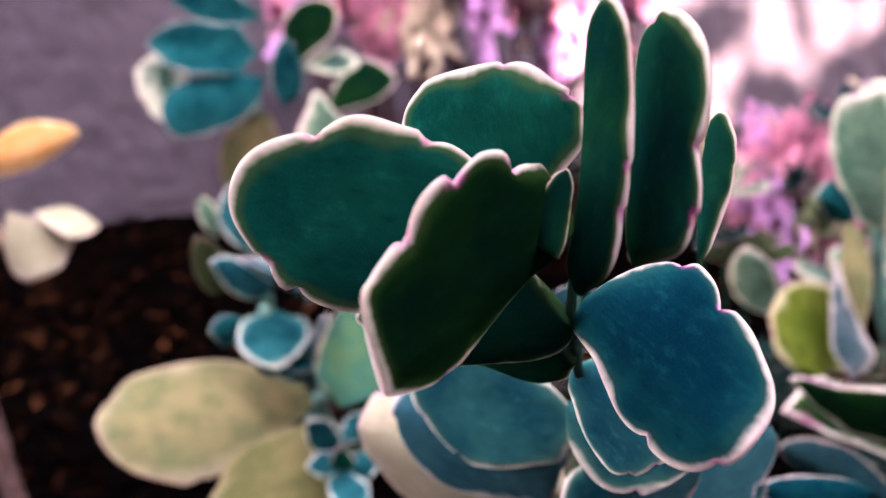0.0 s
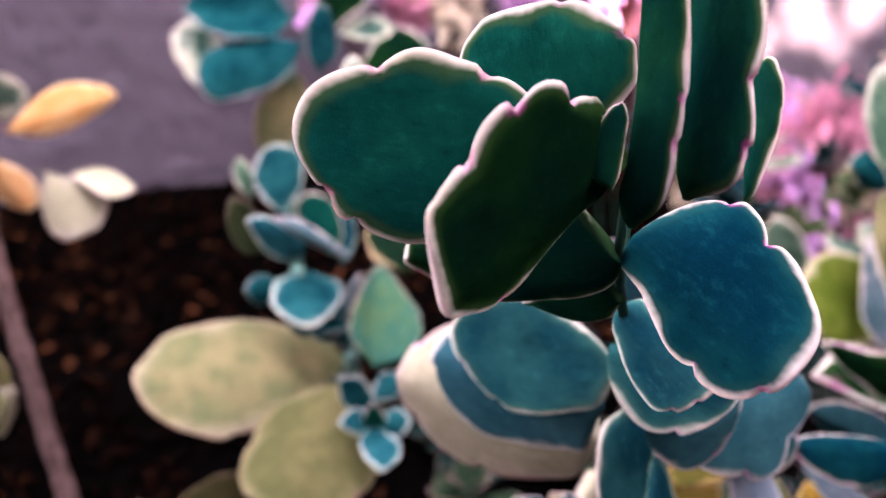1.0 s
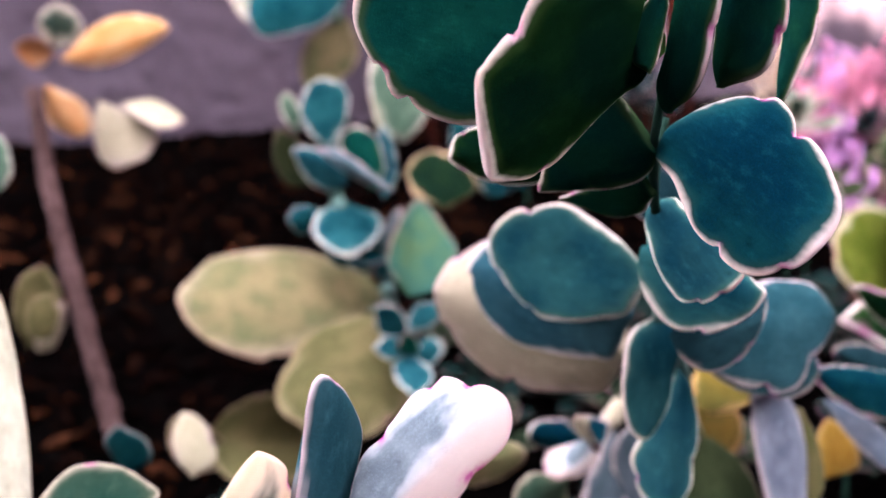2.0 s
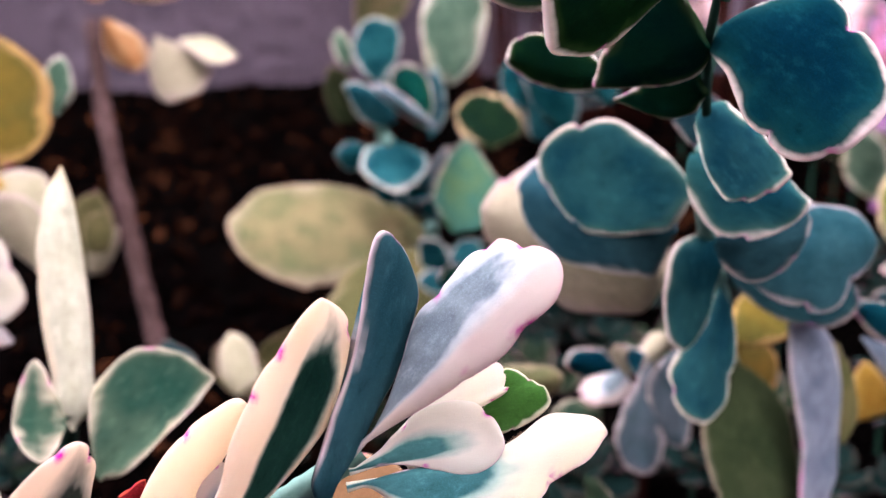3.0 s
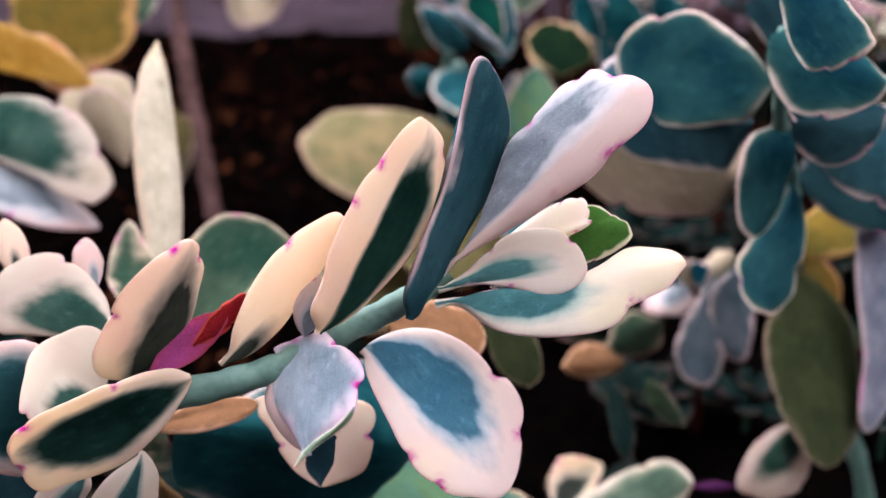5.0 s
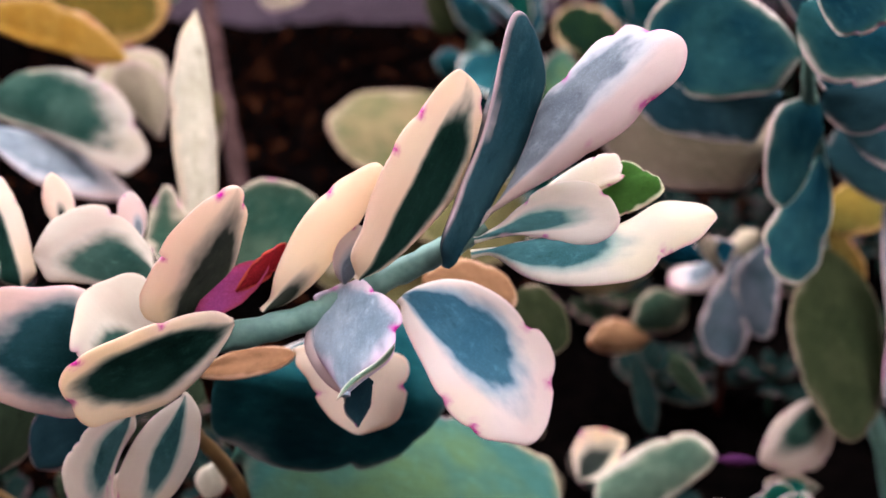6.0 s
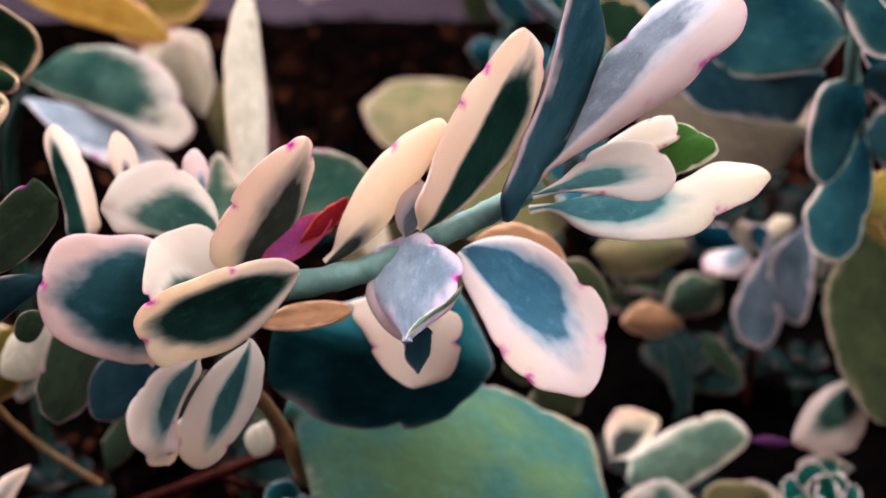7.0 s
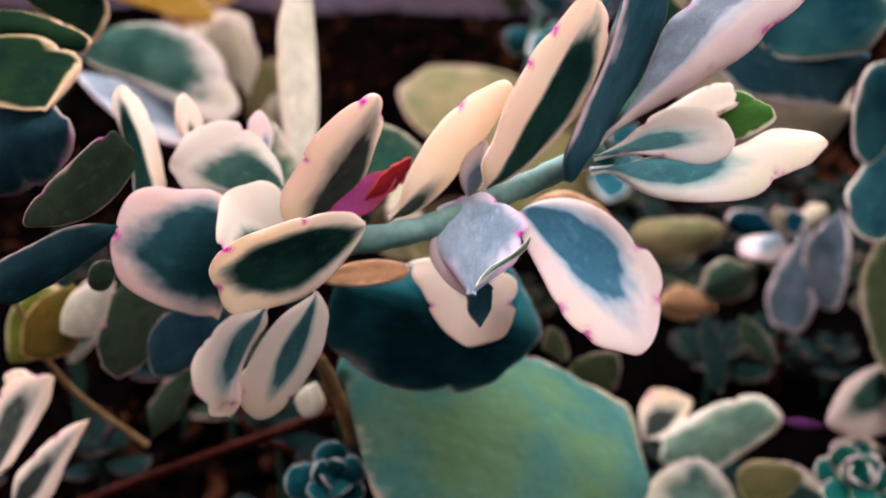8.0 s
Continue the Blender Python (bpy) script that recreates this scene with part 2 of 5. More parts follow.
def bark(name):
    m, t, bsdf, out = material(name)
    co = t.nodes.new("ShaderNodeTexCoord")
    geo = t.nodes.new("ShaderNodeNewGeometry")
    grain = noisy(t, stretched(t, co.outputs["Object"], (1.0, 1.0, 0.4)), 170, 5.0, 0.7)
    chip = maths(t, "POWER", geo.outputs["Random Per Island"], 6.0)
    heap = ramped(t, noisy(t, co.outputs["Object"], 7.0, 2.0), 0.42, 0.66)
    chip = maths(t, "MULTIPLY", chip, maths(t, "ADD", maths(t, "MULTIPLY", heap, 1.1), 0.12))
    col = mixed(t, chip, (0.0006, 0.0003, 0.0003), (0.075, 0.024, 0.010))
    col = mixed(t, maths(t, "MULTIPLY", ramped(t, grain, 0.35, 0.65), 0.6), col, (0.002, 0.001, 0.001))
    t.links.new(col, bsdf.inputs["Base Color"])
    bsdf.inputs["Roughness"].default_value = 0.9
    bsdf.inputs["Specular IOR Level"].default_value = 0.0
    t.links.new(bumped(t, grain, 0.8, 0.002), bsdf.inputs["Normal"])
    return m


STEM_GREEN = plain("green_stem", (0.05, 0.11, 0.085), (0.10, 0.19, 0.14), 160, 0.5, 0.25, 0.0005)
STEM_WOOD = plain("woody_stem", (0.026, 0.012, 0.010), (0.105, 0.058, 0.052), 220, 0.8, 0.6, 0.001, spec=0.03)
STEM_RED = plain("red_brown_twig", (0.016, 0.004, 0.003), (0.034, 0.009, 0.006), 240, 0.85, 0.5, 0.001, spec=0.0)
STEM_OCHRE = plain("ochre_twig", (0.11, 0.055, 0.014), (0.19, 0.10, 0.03), 200, 0.7, 0.5, 0.001)
STEM_DARK = plain("dark_green_stem", (0.006, 0.022, 0.014), (0.012, 0.034, 0.022), 160, 0.7, 0.25, 0.0005, spec=0.05)
SOIL = plain("dark_soil", (0.0005, 0.0004, 0.0004), (0.0018, 0.0012, 0.001), 90, 0.95, 1.0, 0.01, spec=0.0)
BARK = bark("bark_mulch")
PETAL = plain("pink_petal", (0.50, 0.12, 0.21), (0.62, 0.26, 0.33), 200, 0.6, 0.2, 0.0005, spread=0.35)
PETAL_LILAC = plain("lilac_petal", (0.44, 0.15, 0.40), (0.58, 0.30, 0.50), 200, 0.6, 0.2, 0.0005, spread=0.35)
PETAL_PALE = plain("pale_blossom", (0.40, 0.27, 0.19), (0.48, 0.36, 0.25), 200, 0.6, 0.2, 0.0005)


def stucco(name, c1, c2, relief_shade):
    m, t, bsdf, out = material(name)
    co = t.nodes.new("ShaderNodeTexCoord")
    p = co.outputs["Object"]
    big = noisy(t, p, 3.0, 4.0)
    mid = noisy(t, p, 30.0, 2.0, 0.5)
    fine = noisy(t, p, 160.0, 4.0, 0.7)
    col = mixed(t, ramped(t, big, 0.35, 0.7), c1, c2)
    col = mixed(t, maths(t, "MULTIPLY", ramped(t, mid, 0.5, 0.7), 0.4), col, relief_shade)
    t.links.new(col, bsdf.inputs["Base Color"])
    bsdf.inputs["Roughness"].default_value = 0.9
    h = maths(t, "ADD", mid, maths(t, "MULTIPLY", fine, 0.06))
    t.links.new(bumped(t, h, 1.0, 0.013), bsdf.inputs["Normal"])
    return m


STUCCO = stucco("mauve_grey_stucco", (0.058, 0.036, 0.048), (0.070, 0.045, 0.058), (0.045, 0.029, 0.039))


# ---- mesh helpers ----
def mesh_of(name, verts, faces, mat, smooth=True):
    me = bpy.data.meshes.new(name)
    me.from_pydata([tuple(v) for v in verts], [], faces)
    me.materials.append(mat)
    me.polygons.foreach_set("use_smooth", [smooth] * len(me.polygons))
    me.update()
    return me


def box(name, lo, hi, mat, turn=0.0):
    bm = bmesh.new()
    bmesh.ops.create_cube(bm, size=1.0)
    c = [(a + b) / 2 for a, b in zip(lo, hi)]
    for v in bm.verts:
        v.co = Vector([v.co[k] * (hi[k] - lo[k]) for k in range(3)])
    bmesh.ops.bevel(bm, geom=bm.edges[:], offset=0.008, segments=2, affect="EDGES")
    me = bpy.data.meshes.new(name)
    bm.to_mesh(me)
    bm.free()
    me.materials.append(mat)
    ob = new(name, me)
    ob.location = c
    ob.rotation_euler = (0, 0, turn)
    return ob


def spline(points, n):
    """A smooth line through the points."""
    p = [np.array(q, float) for q in points]
    p = [2 * p[0] - p[1]] + p + [2 * p[-1] - p[-2]]
    line = []
    for i in range(1, len(p) - 2):
        for k in range(n):
            s = k / n
            line.append(0.5 * (2 * p[i] + (p[i + 1] - p[i - 1]) * s + (2 * p[i - 1] - 5 * p[i] + 4 * p[i + 1] - p[i + 2]) * s * s
                               + (3 * p[i] - p[i - 1] - 3 * p[i + 1] + p[i + 2]) * s ** 3))
    line.append(p[-2])
    return np.array(line)


def tube(name, points, r1, r2, mat, rings=8, sides=12, rng=None):
    line = spline(points, rings)
    n = len(line)
    verts, faces = [], []
    way = np.gradient(line, axis=0)
    way /= np.linalg.norm(way, axis=1)[:, None] + 1e-12
    ref = np.array((0.31, 0.87, 0.38))
    for i in range(n):
        a = np.cross(way[i], ref)
        a /= np.linalg.norm(a)
        b = np.cross(way[i], a)
        r = (r1 + (r2 - r1) * i / (n - 1)) * (1 + 0.07 * math.sin(i * 2.1) + (0.12 if i % rings == 0 else 0.0))
        for k in range(sides):
            w = 2 * math.pi * k / sides
            verts.append(line[i] + r * (math.cos(w) * a + math.sin(w) * b) * (1 + 0.04 * math.sin(3 * w + i)))
    for i in range(n - 1):
        for k in range(sides):
            j = (k + 1) % sides
            faces.append((i * sides + k, i * sides + j, (i + 1) * sides + j, (i + 1) * sides + k))
    faces.append(tuple(range(sides))[::-1])
    faces.append(tuple((n - 1) * sides + k for k in range(sides)))
    return mesh_of(name, verts, faces, mat)


def profile(widths, s):
    """A smooth half-width along the blade, through widths set at even steps of s from base to tip."""
    k = np.array([-widths[0], 0.0, *widths, 0.0, -widths[-1]])
    x = np.clip(s, 0, 1) * (len(widths) + 1)
    i = np.minimum(x.astype(int), len(widths))
    f = x - i
    a, b, c, d = k[i], k[i + 1], k[i + 2], k[i + 3]
    return np.maximum(0.5 * (2 * b + (c - a) * f + (2 * a - 5 * b + 4 * c - d) * f * f + (3 * b - a - 3 * c + d) * f ** 3), 0)


def leaf_mesh(style, base, tip, wl, wr, p, q, cup, bend, teeth, thick, rng, heart, taper, fine, notch=(), left=(), right=()):
    """A fleshy obovate leaf, built about its base: a closed, lens-thick blade with a notched margin towards the tip."""
    axis = tip - base
    L = np.linalg.norm(axis)
    a, b = (wl - wr) / 2, (wl + wr) / 2
    W = np.linalg.norm(a)
    N = np.cross(axis / L, a)
    N /= np.linalg.norm(N) + 1e-12
    NV, NU = (52, 14) if fine else (18, 8)
    s = np.linspace(0, 1, NV)
    v = 0.5 * (1 - np.cos(math.pi * s))
    u = np.sin(np.linspace(-math.pi / 2, math.pi / 2, NU + 1))
    n = 1.1 / q
    f = np.clip(1 - np.abs(2 * v ** p - 1) ** n, 0, 1) ** (1 / n)
    vm = 0.5 ** (1 / p)
    f *= 1 - taper * np.clip(1 - v / vm, 0, 1) ** 1.6
    f = np.maximum(f, 0.16 * np.clip(1 - v / 0.3, 0, 1))
    wave = rng.uniform(0, 6.28, 3)
    V, U = np.meshgrid(v, u, indexing="ij")
    F = np.repeat(f[:, None], NU + 1, 1)
    if left:
        W = np.linalg.norm(wl)
        vm = 0.55
        fl, fr = (np.maximum(profile(c, s) / (100 * W), 0.10 * np.clip(1 - v / 0.2, 0, 1)) for c in (left, right))
        F = np.where(U > 0, fl[:, None], fr[:, None])
        F = np.where(np.abs(U) < 1e-6, 0.5 * (fl + fr)[:, None], F)
    swell = 1 + 0.02 * np.sin(9 * V + wave[0]) * (V > 0.2)
    FW = F * swell
    ends = np.concatenate([np.stack([F[:, -1], v * L / W], -1), np.stack([-F[::-1, 0], v[::-1] * L / W], -1)])
    at = np.stack([U * F, V * L / W], -1).reshape(-1, 1, 2)
    a0, a1 = ends[None, :-1], ends[None, 1:]
    along = np.clip(((at - a0) * (a1 - a0)).sum(-1) / (((a1 - a0) ** 2).sum(-1) + 1e-12), 0, 1)
    rim = np.linalg.norm(at - a0 - along[..., None] * (a1 - a0), axis=-1).min(1).reshape(U.shape)
    rim = rim + 0.5 * np.clip(0.2 - V, 0, 1)
    theta = np.arctan2(U * F, (V - vm) * L / W + 1e-6)          # round the blade, 0 at the tip
    G = np.zeros_like(U)
    spot = np.zeros_like(U)
    if teeth:
        at = np.sort(rng.uniform(-1.9, 1.9, 2 * teeth))
        keep = np.concatenate([[True], np.diff(at) > 0.30])
        for x in (notch or at[keep]):
            k = rng.uniform(0.8, 1.2) if notch else rng.uniform(0.35, 1.0)
            dt = theta - x
            if notch or rng.uniform() < 0.55:
                spot = np.maximum(spot, np.exp(-(dt / 0.06) ** 2))
            G = np.maximum(G, k * np.where(dt * x > 0, np.exp(-np.abs(dt) / 0.15), np.exp(-np.abs(dt) / 0.035)))
    pull = (0.34 if style == "bracttip" else 0.13 if notch else 0.11 if "cream" in style else 0.085) * G * np.clip(1 - rim * 1.6, 0, 1) ** 3
    VS = V - 0.55 * pull * (V - vm)
    FW = FW * (1 - pull)
    B = (np.sqrt(U * U + 0.06) - 0.245) / (1.0296 - 0.245)
    out = (U * FW)[..., None] * a + (B * FW)[..., None] * b
    lift = cup * W * (U * U) * F + bend * L * (V * V - V) + 0.035 * W * np.sin(7 * V + wave[1] + 1.5 * np.sign(U)) * U ** 2
    mid = VS[..., None] * axis + out + lift[..., None] * N
    h = thick * np.clip(1 - U * U, 0.004, 1) ** 0.55 * np.sqrt(np.clip(F, 0, 1)) * (1.25 - 0.45 * V)
    groove = 0.16 * thick * np.exp(-(U / 0.10) ** 2) * (1 - V)
    top = mid + (h - groove)[..., None] * N
    low = mid - h[..., None] * N
    n = NU + 1
    verts = np.concatenate([top.reshape(-1, 3), low.reshape(-1, 3)])
    m = NV * n
    faces = []
    for i in range(NV - 1):
        for k in range(NU):
            c = i * n + k
            faces.append((c, c + 1, c + n + 1, c + n))
            faces.append((m + c, m + c + n, m + c + n + 1, m + c + 1))
        c = i * n
        faces.append((c, c + n, m + c + n, m + c))
        c = i * n + NU
        faces.append((c, m + c, m + c + n, c + n))
    faces.append(tuple(range(n))[::-1] + tuple(range(m, m + n)))
    me = mesh_of("leaf", verts, faces, LEAVES[style])
    wob = np.exp(0.25 * np.sin(2 * theta + wave[2]) + 0.3 * np.sin(5 * theta + wave[0]))
    tooth = np.clip(1.6 * spot, 0, 1) * np.clip(1.25 - rim * (7 if "cream" in style or style == "lilac" else 15), 0, 1)
    co = np.stack([U * F * W * 100, V * L * 100, np.full_like(U, rng.uniform(0, 90))], -1)
    o, hw, v0, v1 = heart
    inside = 1 - np.sqrt(((U - o) / hw) ** 2 + ((V - (v0 + v1) / 2) / ((v1 - v0) / 2)) ** 2)
    for key, kind, val in (("rim", "FLOAT", rim * wob), ("tooth", "FLOAT", tooth), ("heart", "FLOAT", inside)):
        at = me.attributes.new(key, kind, "POINT")
        at.data.foreach_set("value", np.concatenate([val.ravel(), val.ravel()]).astype(np.float32))
    at = me.attributes.new("leaf_co", "FLOAT_VECTOR", "POINT")
    at.data.foreach_set("vector", np.concatenate([co.reshape(-1, 3), co.reshape(-1, 3) + [0, 0, 3.3]]).ravel().astype(np.float32))
    return me


NOTES = {"cream": "cream-margined leaf with a blue-green heart", "creamw": "white leaf with a green streak", "creamb": "blue-hearted leaf with a pinkish white margin",
         "creamd": "peach leaf with a blackish green heart", "creamo": "peach leaf with an olive heart", "creaml": "pinkish leaf with a grey heart", "green": "fresh green young leaf",
         "lilac": "curled lilac-grey leaf", "yellow": "yellowing leaf", "white": "bleached cream leaf", "orange": "orange withering leaf", "peach": "peach leaf",
         "olive": "olive green leaf", "mossy": "moss green leaf with a soft peach margin", "creamg": "pale leaf with a grey-green heart", "khaki": "khaki yellowing leaf", "ivory": "ivory leaf", "bract": "purple dry bract", "bractplum": "dull plum-coloured fallen bract", "bracttip": "torn crimson bract tip", "slate": "slate green leaf"}


class Plant:
    """A succulent: an Empty on the soil with its stems and leaves as parts. Lengths in centimetres."""
    count = 0

    def __init__(self, label, base, group=""):
        self.base = np.array(base, float) / 100
        self.root = tagged(new("succulent_plant"), label, "succulent", group)
        self.root.location = self.base
        self.root.empty_display_size = 0.02
        Plant.count += 1
        self.rng = np.random.default_rng(40 + Plant.count)

    def stem(self, points, r=0.3, r2=0.35, m=0, root=0):
        pts = [np.array(q, float) / 100 - self.base for q in points]
        if root:
            last = pts[-1]
            pts.append(np.array((last[0] * 0.35, last[1] * 0.35, max(0.02, last[2] * 0.4))))
            pts.append(np.array((0.0, 0.0, -0.01)))
        ob = new("stem", tube("stem", pts, r / 100, r2 / 100, (STEM_GREEN, STEM_WOOD, STEM_RED, STEM_OCHRE, STEM_DARK)[m]))
        ob.parent = self.root

    def leaf(self, style, base, tip, wl, wr, p=1.25, q=0.6, cup=0.05, bend=-0.05, flat=0, teeth=5, label="", heart=(0.0, 0.6, -0.3, 0.85), taper=0.3, fine=1, notch=(), left=(), right=()):
        base, tip, wl, wr = (np.array(c, float) / 100 for c in (base, tip, wl, wr))
        L = np.linalg.norm(tip - base)
        thick = (0.0004 if flat else 0.0008 + 0.026 * L)
        me = leaf_mesh(style, base, tip, wl, wr, p, q, cup, bend, teeth, thick, self.rng, heart, taper, fine, notch, left, right)
        ob = new("bract" if style.startswith("bract") else "leaf", me)
        label = label or NOTES.get(style, "")
        ob.location = base - self.base
        ob.parent = self.root
        if label:
            ob["label"] = label


# ---- ground and walls ----
def ground_height(x, y):
    return 0.012 * noise.noise(Vector((x * 5, y * 5, 0.3))) + 0.006 * noise.noise(Vector((x * 19, y * 19, 1.3)))


def ground_sheet():
    xs = np.concatenate([[-30, -8, -3], np.linspace(-1.5, 1.5, 76), [3, 8, 30]])
    ys = np.concatenate([[-30, -8, -3], np.linspace(-0.8, 2.2, 76), [4, 9, 30]])
    verts = [(x, y, ground_height(x, y)) for y in ys for x in xs]
    n = len(xs)
    faces = [(j * n + i, j * n + i + 1, (j + 1) * n + i + 1, (j + 1) * n + i) for j in range(len(ys) - 1) for i in range(n - 1)]
    return new("ground", mesh_of("ground", verts, faces, SOIL))


tagged(ground_sheet(), "dark bare soil of a planting bed", "ground", kind="structure")
WALL_TURN = math.atan(0.12)
wall = box("wall_north", (-3.5, 1.39, -0.1), (3.5, 1.59, 1.0), STUCCO, WALL_TURN)
tagged(wall, "mauve grey textured stucco garden wall", "wall", kind="structure")
shade_wall = box("wall_south", (-5.0, -0.60, -0.1), (0.50, -0.35, 3.2), STUCCO)
tagged(shade_wall, "plain stucco wall added out of view to shade the bed", "wall", kind="structure")

garden = box("wall_low_unseen", (0.503, -0.58, -0.1), (5.0, -0.37, 0.87), STUCCO)
tagged(garden, "low stucco wall added out of view to bound the sunlight", "wall", kind="structure")

east = box("wall_east", (1.15, -0.15, -0.1), (1.40, 1.25, 2.6), STUCCO)
tagged(east, "plain mauve grey stucco wall added out of view to close the bed", "wall", kind="structure")

# ---- plants ----
rosette = Plant("tall succulent with dark blue-green leaves edged pale pink", (16, 40, 0))
spray = Plant("leaning variegated succulent, cream and blue-green leaves, pink margins", (-9, 33, 0))
upright = Plant("succulent with one upright bleached cream leaf", (-12, 36, 0))
leftbush = Plant("succulent with grey-green leaves and yellowing orange ones", (-26, 34, 0))
lowleft = Plant("low succulent with pointed cream and pink leaves", (-18, 20, 0))
yellow_leafed = Plant("old succulent with broad yellowing leaves", (-6, 66, 0))
bluebush = Plant("small blue-green succulent rosette with pale leaf edges", (-5, 66, 0))
backbush = Plant("tall succulent with teal leaves before the wall", (-14, 85, 0))
floweringstalk = Plant("woody stalk with cream and orange withering leaves", (-25, 66, 0))
rightbush = Plant("succulent clump with pale green and dark leaves", (32, 60, 0))
lowright = Plant("low succulent with olive and pinkish leaves", (14, 36, 0))
smallrosette = Plant("small succulent with curled white and blue leaves", (8, 48, 0))

# ---- leaves, plant by plant, in centimetres: base, tip, the two half-widths ----
rosette.stem([(7.9, 23.6, 31.3), (7.8, 24, 30.3), (7.8, 24.8, 29.1), (8.1, 26.8, 26.8)], r=0.07, r2=0.12, m=4)
rosette.stem([(8.4, 28.2, 29.2), (8.1, 27.5, 27.7), (8.2, 28.2, 26.4), (8.2, 28.4, 25.6)], r=0.08, r2=0.1, m=4)
rosette.stem([(8.1, 27.9, 26.3), (8.2, 28.4, 25.3), (8.6, 30.5, 22.8), (9.3, 31.9, 20.2), (10.7, 36.8, 14.2)], r=0.13, r2=0.4, root=1)
rosette.leaf("sage", (7.13, 24.09, 31.48), (2.33, 23.17, 33.04), (-0.54, -0.09, -1.7), (0.59, -0.23, 1.67), cup=0.02, left=(0.42, 0.63, 0.95, 1.36, 1.81, 1.82, 1.56, 0.91, 0.45), right=(0.18, 0.53, 1.03, 1.5, 1.68, 1.75, 1.29, 0.97, 0.56), notch=(-0.83, -1.98, 0.6, 1.0))
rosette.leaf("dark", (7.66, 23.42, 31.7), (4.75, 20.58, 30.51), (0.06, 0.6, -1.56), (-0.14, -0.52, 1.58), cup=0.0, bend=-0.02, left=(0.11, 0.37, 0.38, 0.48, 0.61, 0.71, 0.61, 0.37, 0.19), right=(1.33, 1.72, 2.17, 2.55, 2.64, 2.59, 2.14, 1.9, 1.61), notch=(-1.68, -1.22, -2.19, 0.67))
rosette.leaf("sage", (6.87, 23.99, 32), (6.65, 24.35, 34.47), (-1.53, 0.28, -0.18), (1.54, 0.26, 0.1), cup=0.02, left=(0.25, 0.99, 1.28, 1.46, 1.6, 1.6, 1.49, 1.24, 0.91), right=(0.13, 0.51, 1.09, 1.47, 1.5, 1.52, 1.13, 0.89, 0.59), notch=(-0.29, -1.33))
rosette.leaf("bottle", (7.89, 22.85, 30.79), (8.63, 23.16, 35.49), (-0.34, 0.57, 0.02), (0.34, -0.57, -0.02), cup=0.0, bend=0, left=(0.22, 0.41, 0.33, 0.31, 0.33, 0.38, 0.42, 0.4, 0.22), right=(0.14, 0.55, 0.8, 0.86, 0.91, 0.82, 0.65, 0.5, 0.25), notch=(-1.93, -2.47))
rosette.leaf("bottle", (8.81, 23.04, 31.15), (9.57, 23.49, 35.19), (-0.46, 0.88, -0.01), (0.46, -0.88, 0.01), cup=0.0, bend=0, left=(0.15, 0.33, 0.39, 0.47, 0.54, 0.62, 0.69, 0.58, 0.29), right=(0.29, 0.99, 1.29, 1.3, 1.22, 1.29, 1.17, 0.89, 0.45), notch=(-1.65, -2.33, 0.15))
rosette.leaf("bottle", (10.36, 25.61, 30.03), (11.12, 26.86, 32.65), (-0.19, 0.35, -0.11), (0.35, -0.21, -0), left=(0.02, 0.07, 0.15, 0.21, 0.29, 0.34, 0.34, 0.35, 0.18), right=(0.04, 0.17, 0.26, 0.37, 0.46, 0.47, 0.41, 0.27, 0.14))
rosette.leaf("blue", (8.02, 24.38, 29.97), (10.16, 21.2, 28.67), (1.18, 0.47, 0.78), (-0.95, -0.17, -1.14), cup=0.0, bend=-0.03, left=(0.75, 1.4, 1.86, 1.84, 1.63, 1.53, 1.28, 0.99, 0.58), right=(0.44, 0.54, 0.61, 0.82, 1.05, 1.12, 1.08, 0.81, 0.4), notch=(1.7, -0.32, -1.24, 2.22))
rosette.leaf("bottle", (7.52, 22.5, 31.6), (7.77, 22.75, 32.99), (-0.27, 0.08, 0.03), (0.28, 0.01, -0.05), left=(0.08, 0.3, 0.35, 0.42, 0.41, 0.38, 0.3, 0.2, 0.1), right=(0.02, 0.07, 0.11, 0.12, 0.13, 0.13, 0.14, 0.1, 0.05))
rosette.leaf("green", (7.67, 22.81, 31.79), (7.7, 22.79, 32.37), (-0.13, -0.11, 0), (0.12, 0.12, -0), left=(0.01, 0.05, 0.1, 0.16, 0.16, 0.16, 0.17, 0.08, 0.04), right=(0.03, 0.1, 0.17, 0.17, 0.17, 0.17, 0.1, 0.05, 0.02))
rosette.leaf("bottle", (7.82, 24.26, 29.65), (5.43, 25.16, 28.6), (0.54, 0.47, -0.83), (-0.49, -0.18, 0.96), left=(0.1, 0.39, 0.58, 0.61, 0.57, 0.46, 0.33, 0.2, 0.1), right=(1.49, 1.58, 1.59, 1.4, 1.2, 0.99, 0.67, 0.31, 0.15))
rosette.leaf("bottle", (7.9, 25.14, 28.45), (5.89, 26.4, 27.96), (0.27, 0.21, -0.56), (-0.29, -0.25, 0.53), left=(0.06, 0.25, 0.53, 0.61, 0.62, 0.46, 0.28, 0.13, 0.07), right=(0.69, 0.67, 0.64, 0.61, 0.54, 0.37, 0.22, 0.1, 0.05))
rosette.leaf("bluel", (7.94, 26.18, 27.87), (9.39, 24.44, 26.49), (0.61, 0.11, 0.5), (-0.53, 0.03, -0.59), left=(0.12, 0.4, 0.44, 0.5, 0.56, 0.55, 0.55, 0.47, 0.41), right=(0.25, 0.48, 0.61, 0.78, 0.93, 1.02, 1, 0.73, 0.36), notch=(-0.67, -0.16))
